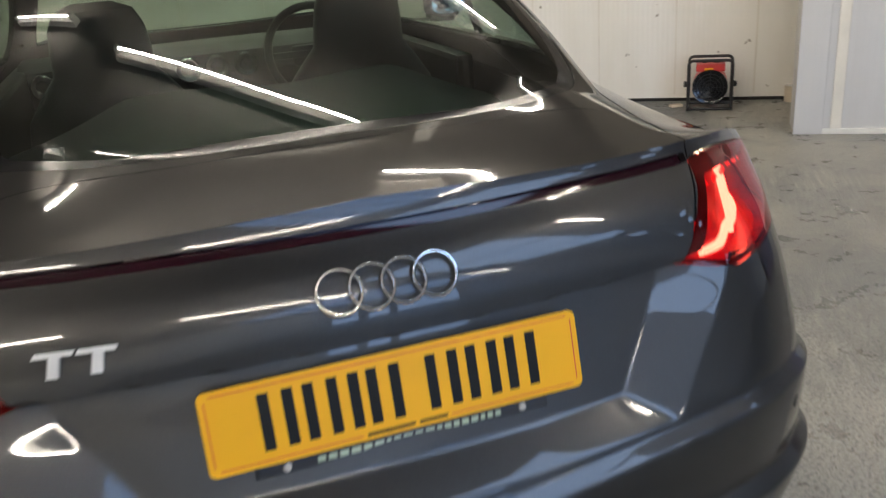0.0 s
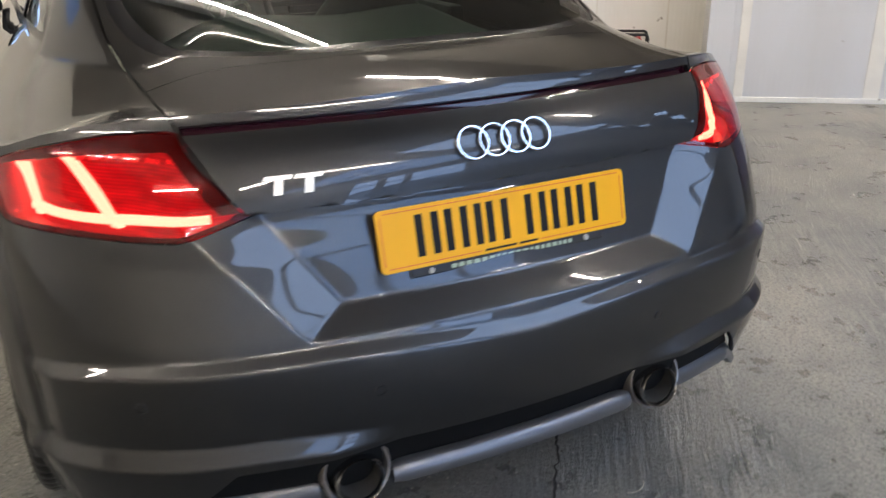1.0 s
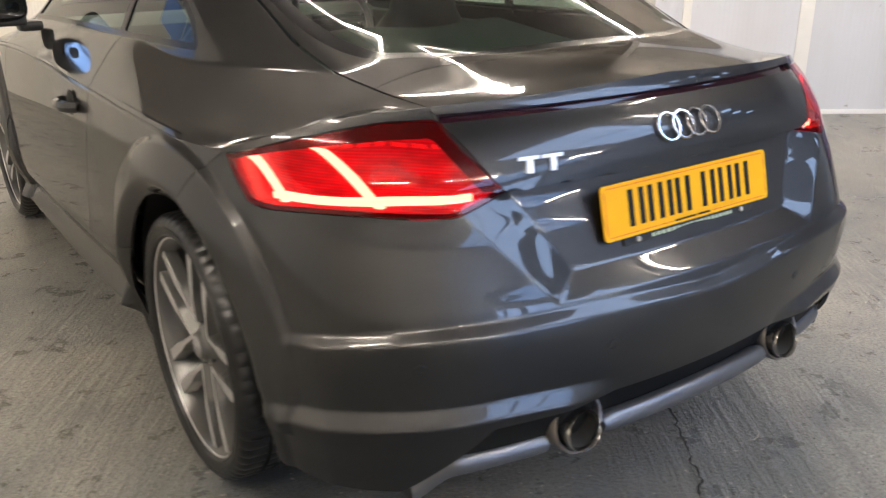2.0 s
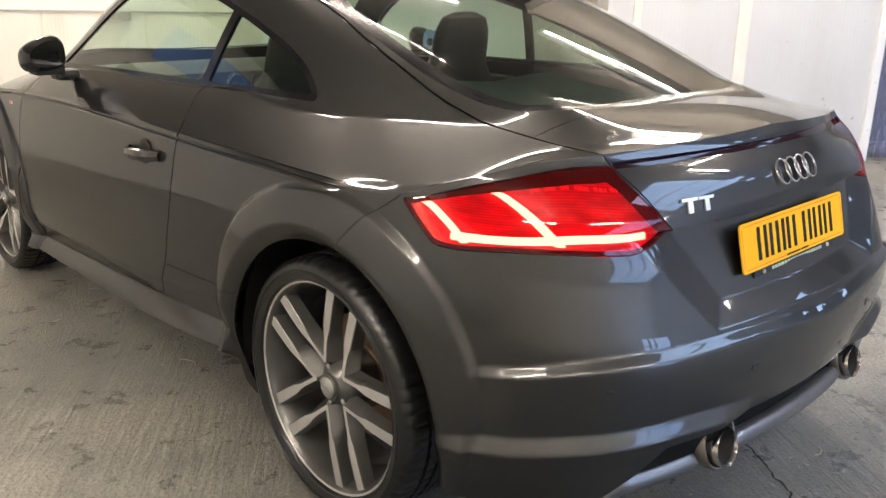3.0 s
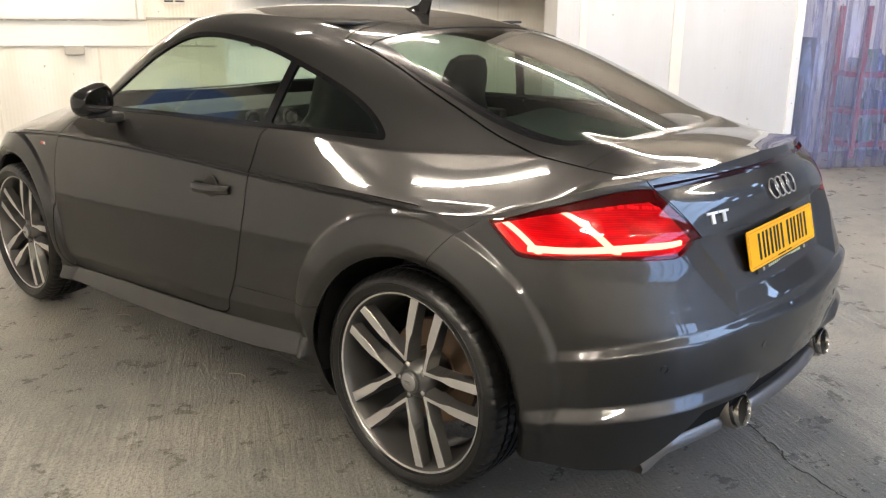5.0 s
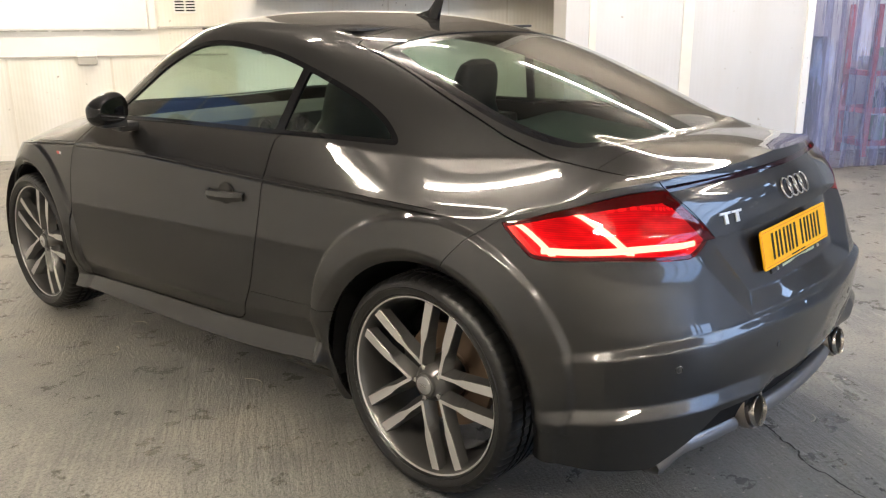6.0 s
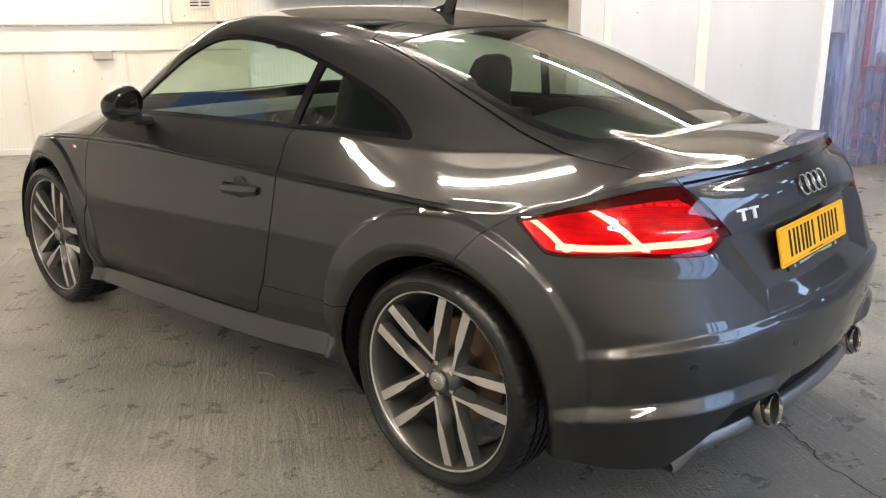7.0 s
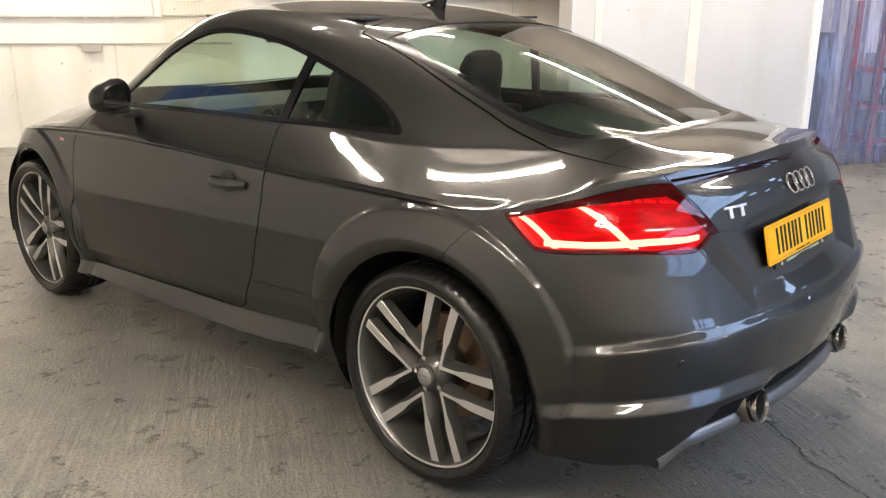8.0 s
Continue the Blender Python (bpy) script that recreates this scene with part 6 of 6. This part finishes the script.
T = np.concatenate([np.stack([i, np.roll(i, -1, 0), np.roll(np.roll(i, -1, 0), -1, 1)], -1).reshape(-1, 3), np.stack([i, np.roll(np.roll(i, -1, 0), -1, 1), np.roll(i, -1, 1)], -1).reshape(-1, 3)])
wheel_s = arr("steering_wheel", P.reshape(-1, 3), T, BLACK, car, "black steering wheel")
bm = bmesh.new()
box(bm, (0.27, 1.535, 0.85), (0.44, 1.575, 0.93), 0.02)
box(bm, (0.19, 1.53, 0.885), (0.52, 1.55, 0.91), 0.006)
part("wheel_hub", bm, BLACK, wheel_s)
bm = bmesh.new()
box(bm, (-0.115, 1.66, 1.20), (0.115, 1.69, 1.262), 0.014)
box(bm, (-0.012, 1.69, 1.24), (0.012, 1.74, 1.275), 0.004)
part("rear_view_mirror", bm, BLACK, car)
bm = bmesh.new()
box(bm, (-0.50, 0.62, 1.315), (0.50, 1.55, 1.325), 0.004)
part("headlining", bm, VISOR, car)

# ---- loose things of the room ----
# fan heater in its tubular cradle
def tube(pts, r, name, mat, parent):
    cu = bpy.data.curves.new(name, "CURVE")
    cu.dimensions, cu.bevel_depth, cu.bevel_resolution = "3D", r, 3
    sp = cu.splines.new("POLY")
    sp.points.add(len(pts) - 1)
    for q, p in zip(sp.points, pts):
        q.co = (*p, 1)
    cu.materials.append(mat)
    ob = new(name, cu)
    ob.parent = parent
    return ob


heater = tagged(new("fan_heater"), "red drum fan heater with black grille in a tubular stand", "fan heater")
HC = at_room(-0.50, 0.78)
look_dir = (Vector((-0.23, -1.66, 0)) - HC).normalized()
HM = Matrix.Translation(HC) @ look_dir.to_track_quat("-Y", "Z").to_matrix().to_4x4() @ Matrix.Scale(0.86, 4)


def rounded(pts, r=0.035, n=6):
    out = []
    for k, p in enumerate(pts):
        p = Vector(p)
        if k in (0, len(pts) - 1):
            out.append(p)
            continue
        a, b = (Vector(pts[k - 1]) - p).normalized() * r, (Vector(pts[k + 1]) - p).normalized() * r
        for i in range(n + 1):
            t = i / n
            out.append((p + a) * (1 - t) ** 2 + p * 2 * t * (1 - t) + (p + b) * t * t)
    return out


for y in (-0.10, 0.12):
    tube([HM @ p for p in rounded([(-0.165, y, 0.012), (-0.165, y, 0.39), (0.165, y, 0.39), (0.165, y, 0.012)], 0.04)], 0.0105, "stand_hoop", BLACK, heater)
for sx in (-0.165, 0.165):
    tube([HM @ Vector((sx, -0.16, 0.0115)), HM @ Vector((sx, 0.18, 0.0115))], 0.0105, "stand_foot", BLACK, heater)
tube([HM @ Vector((-0.165, -0.10, 0.06)), HM @ Vector((0.165, -0.10, 0.06))], 0.009, "crossbar", BLACK, heater)
tube([HM @ Vector((-0.165, -0.12, 0.013)), HM @ Vector((0.165, -0.12, 0.013))], 0.009, "crossbar", BLACK, heater)


def along_y(V, M, z):
    return np.array([M @ Vector((v[1], -v[0], v[2] + z)) for v in V])


V, T = lathe([(0.10, -0.15), (0.125, -0.145), (0.13, -0.13), (0.13, 0.12), (0.125, 0.125)], 48)
arr("drum", along_y(V, HM, 0.185), T, HEAT_RED, heater, "red steel drum")
V, T = lathe([(0.0, 0.10), (0.06, 0.115), (0.118, 0.122), (0.134, 0.13), (0.136, 0.11)], 48)
arr("outlet_shroud", along_y(V, HM, 0.185), T, BLACK_GLOSS, heater, "black outlet shroud")
for r in (0.03, 0.055, 0.08, 0.105):
    V, T = lathe([(r - 0.002, 0.133), (r, 0.136), (r + 0.002, 0.133), (r, 0.130), (r - 0.002, 0.133)], 36)
    arr("grille_ring", along_y(V, HM, 0.185), T, BLACK, heater)
for k in range(8):
    a = math.pi * k / 4
    tube([HM @ Vector((0.01 * math.cos(a), -0.134, 0.185 + 0.01 * math.sin(a))), HM @ Vector((0.13 * math.cos(a), -0.134, 0.185 + 0.13 * math.sin(a)))], 0.002, "grille_rod", BLACK, heater)
bm = bmesh.new()
box(bm, (-0.11, -0.09, 0.30), (0.11, 0.09, 0.362), 0.012, HM)
part("control_box", bm, HEAT_RED, heater, "red control box")
bm = bmesh.new()
box(bm, (-0.045, -0.093, 0.312), (0.02, -0.089, 0.330), 0.0, HM)
part("warning_label", bm, PLATE, heater, "yellow label")
for sx in (-0.045, 0.045):
    bm = bmesh.new()
    bmesh.ops.create_cone(bm, cap_ends=True, segments=20, radius1=0.024, radius2=0.019, depth=0.024, matrix=HM @ pose(sx, -0.01, 0.372))
    part("control_knob", bm, BLACK, heater)
for sx in (-0.185, 0.185):
    bm = bmesh.new()
    bmesh.ops.create_cone(bm, cap_ends=True, segments=18, radius1=0.026, radius2=0.020, depth=0.035, matrix=HM @ pose(sx, 0, 0.19, 0, 90, 0))
    part("tilt_knob", bm, BLACK, heater)
# scrap of board beside it
bm = bmesh.new()
box(bm, (-0.05, -0.03, 0.0), (0.05, 0.03, 0.022), 0.006, HM @ pose(-0.26, 0.03, 0.0, 0, 0, 25))
tagged(part("scrap_block", bm, CARD), "pale scrap of card lying by the heater", "scrap")

# paint tin
tin = tagged(new("paint_tin"), "cream paint tin standing against the alcove wall", "paint tin")
TC = at_room(0.05, 0.95)
V, T = lathe([(0.0, 0.0), (0.050, 0.0), (0.053, 0.003), (0.0515, 0.008), (0.0515, 0.098), (0.0535, 0.102), (0.053, 0.110)], 40)
V = np.stack([V[:, 1] + TC.x, V[:, 2] + TC.y, V[:, 0]], 1)
arr("can", V, T, CARD, tin)
V, T = lathe([(0.0, 0.0), (0.042, 0.0), (0.045, 0.004), (0.0525, 0.005)], 40)
V = np.stack([V[:, 1] + TC.x, V[:, 2] + TC.y, V[:, 0] + 0.104], 1)
arr("lid", V, T, GREY_TRIM, tin)

# red shelving and its load behind the curtain
rack = tagged(new("tool_rack"), "red steel rack loaded with bottles, boxes and tools", "rack")
for s0 in (3.35, 4.05, 4.75):
    for n0 in (1.10 - 0.50, 0.98):
        piece_of("upright", (s0 - 0.025, n0 - 0.02, 0.0), (s0 + 0.025, n0 + 0.02, 1.45), RACK_RED, rack, 0.004)
for z in (0.10, 0.42, 0.78):
    piece_of("shelf", (3.32, 0.60, z), (4.78, 1.0, z + 0.05), RACK_RED, rack, 0.004)
rnd = random.Random(21)
COL = [JUNK_WHITE, JUNK_GREEN, JUNK_BLUE, BLACK, CARD, GREY_TRIM, RACK_RED]
for z in (0.15, 0.47, 0.83):
    s0 = 3.38
    while s0 < 4.66:
        w = rnd.uniform(0.05, 0.15)
        h = rnd.uniform(0.10, 0.24)
        mat_ = COL[rnd.randrange(len(COL) - 1)]
        if rnd.random() < 0.5:
            c = at_room(s0 + w / 2, 0.72 + rnd.uniform(-0.03, 0.06))
            r = min(0.05, w / 2)
            V, T = lathe([(0.0, 0.0), (r, 0.0), (r, h * 0.66), (r * 0.4, h * 0.8), (r * 0.35, h), (0.0, h)], 18)
            V = np.stack([V[:, 1] + c.x, V[:, 2] + c.y, V[:, 0] + z], 1)
            tagged(arr("bottle", V, T, mat_), "plastic workshop bottle standing on the red rack", "bottle", "things on the rack")
        else:
            bm = bmesh.new()
            box(bm, (s0, 0.64, z), (s0 + w * 0.9, 0.64 + rnd.uniform(0.12, 0.26), z + h), 0.006, ROOM)
            tagged(part("storage_box", bm, mat_), "small storage box standing on the red rack", "box", "things on the rack")
        s0 += w + rnd.uniform(0.01, 0.05)
bm = bmesh.new()
box(bm, (2.45, 0.85, 0.0), (3.0, 1.0, 1.15), 0.01, ROOM)
tagged(part("dark_cabinet", bm, BLACK), "dark metal cabinet behind the curtain", "cabinet")
bm = bmesh.new()
box(bm, (5.0, 0.55, 0.0), (5.6, 0.95, 0.62), 0.03, ROOM)
tagged(part("blue_bin", bm, JUNK_BLUE), "blue plastic bin behind the curtain", "bin")
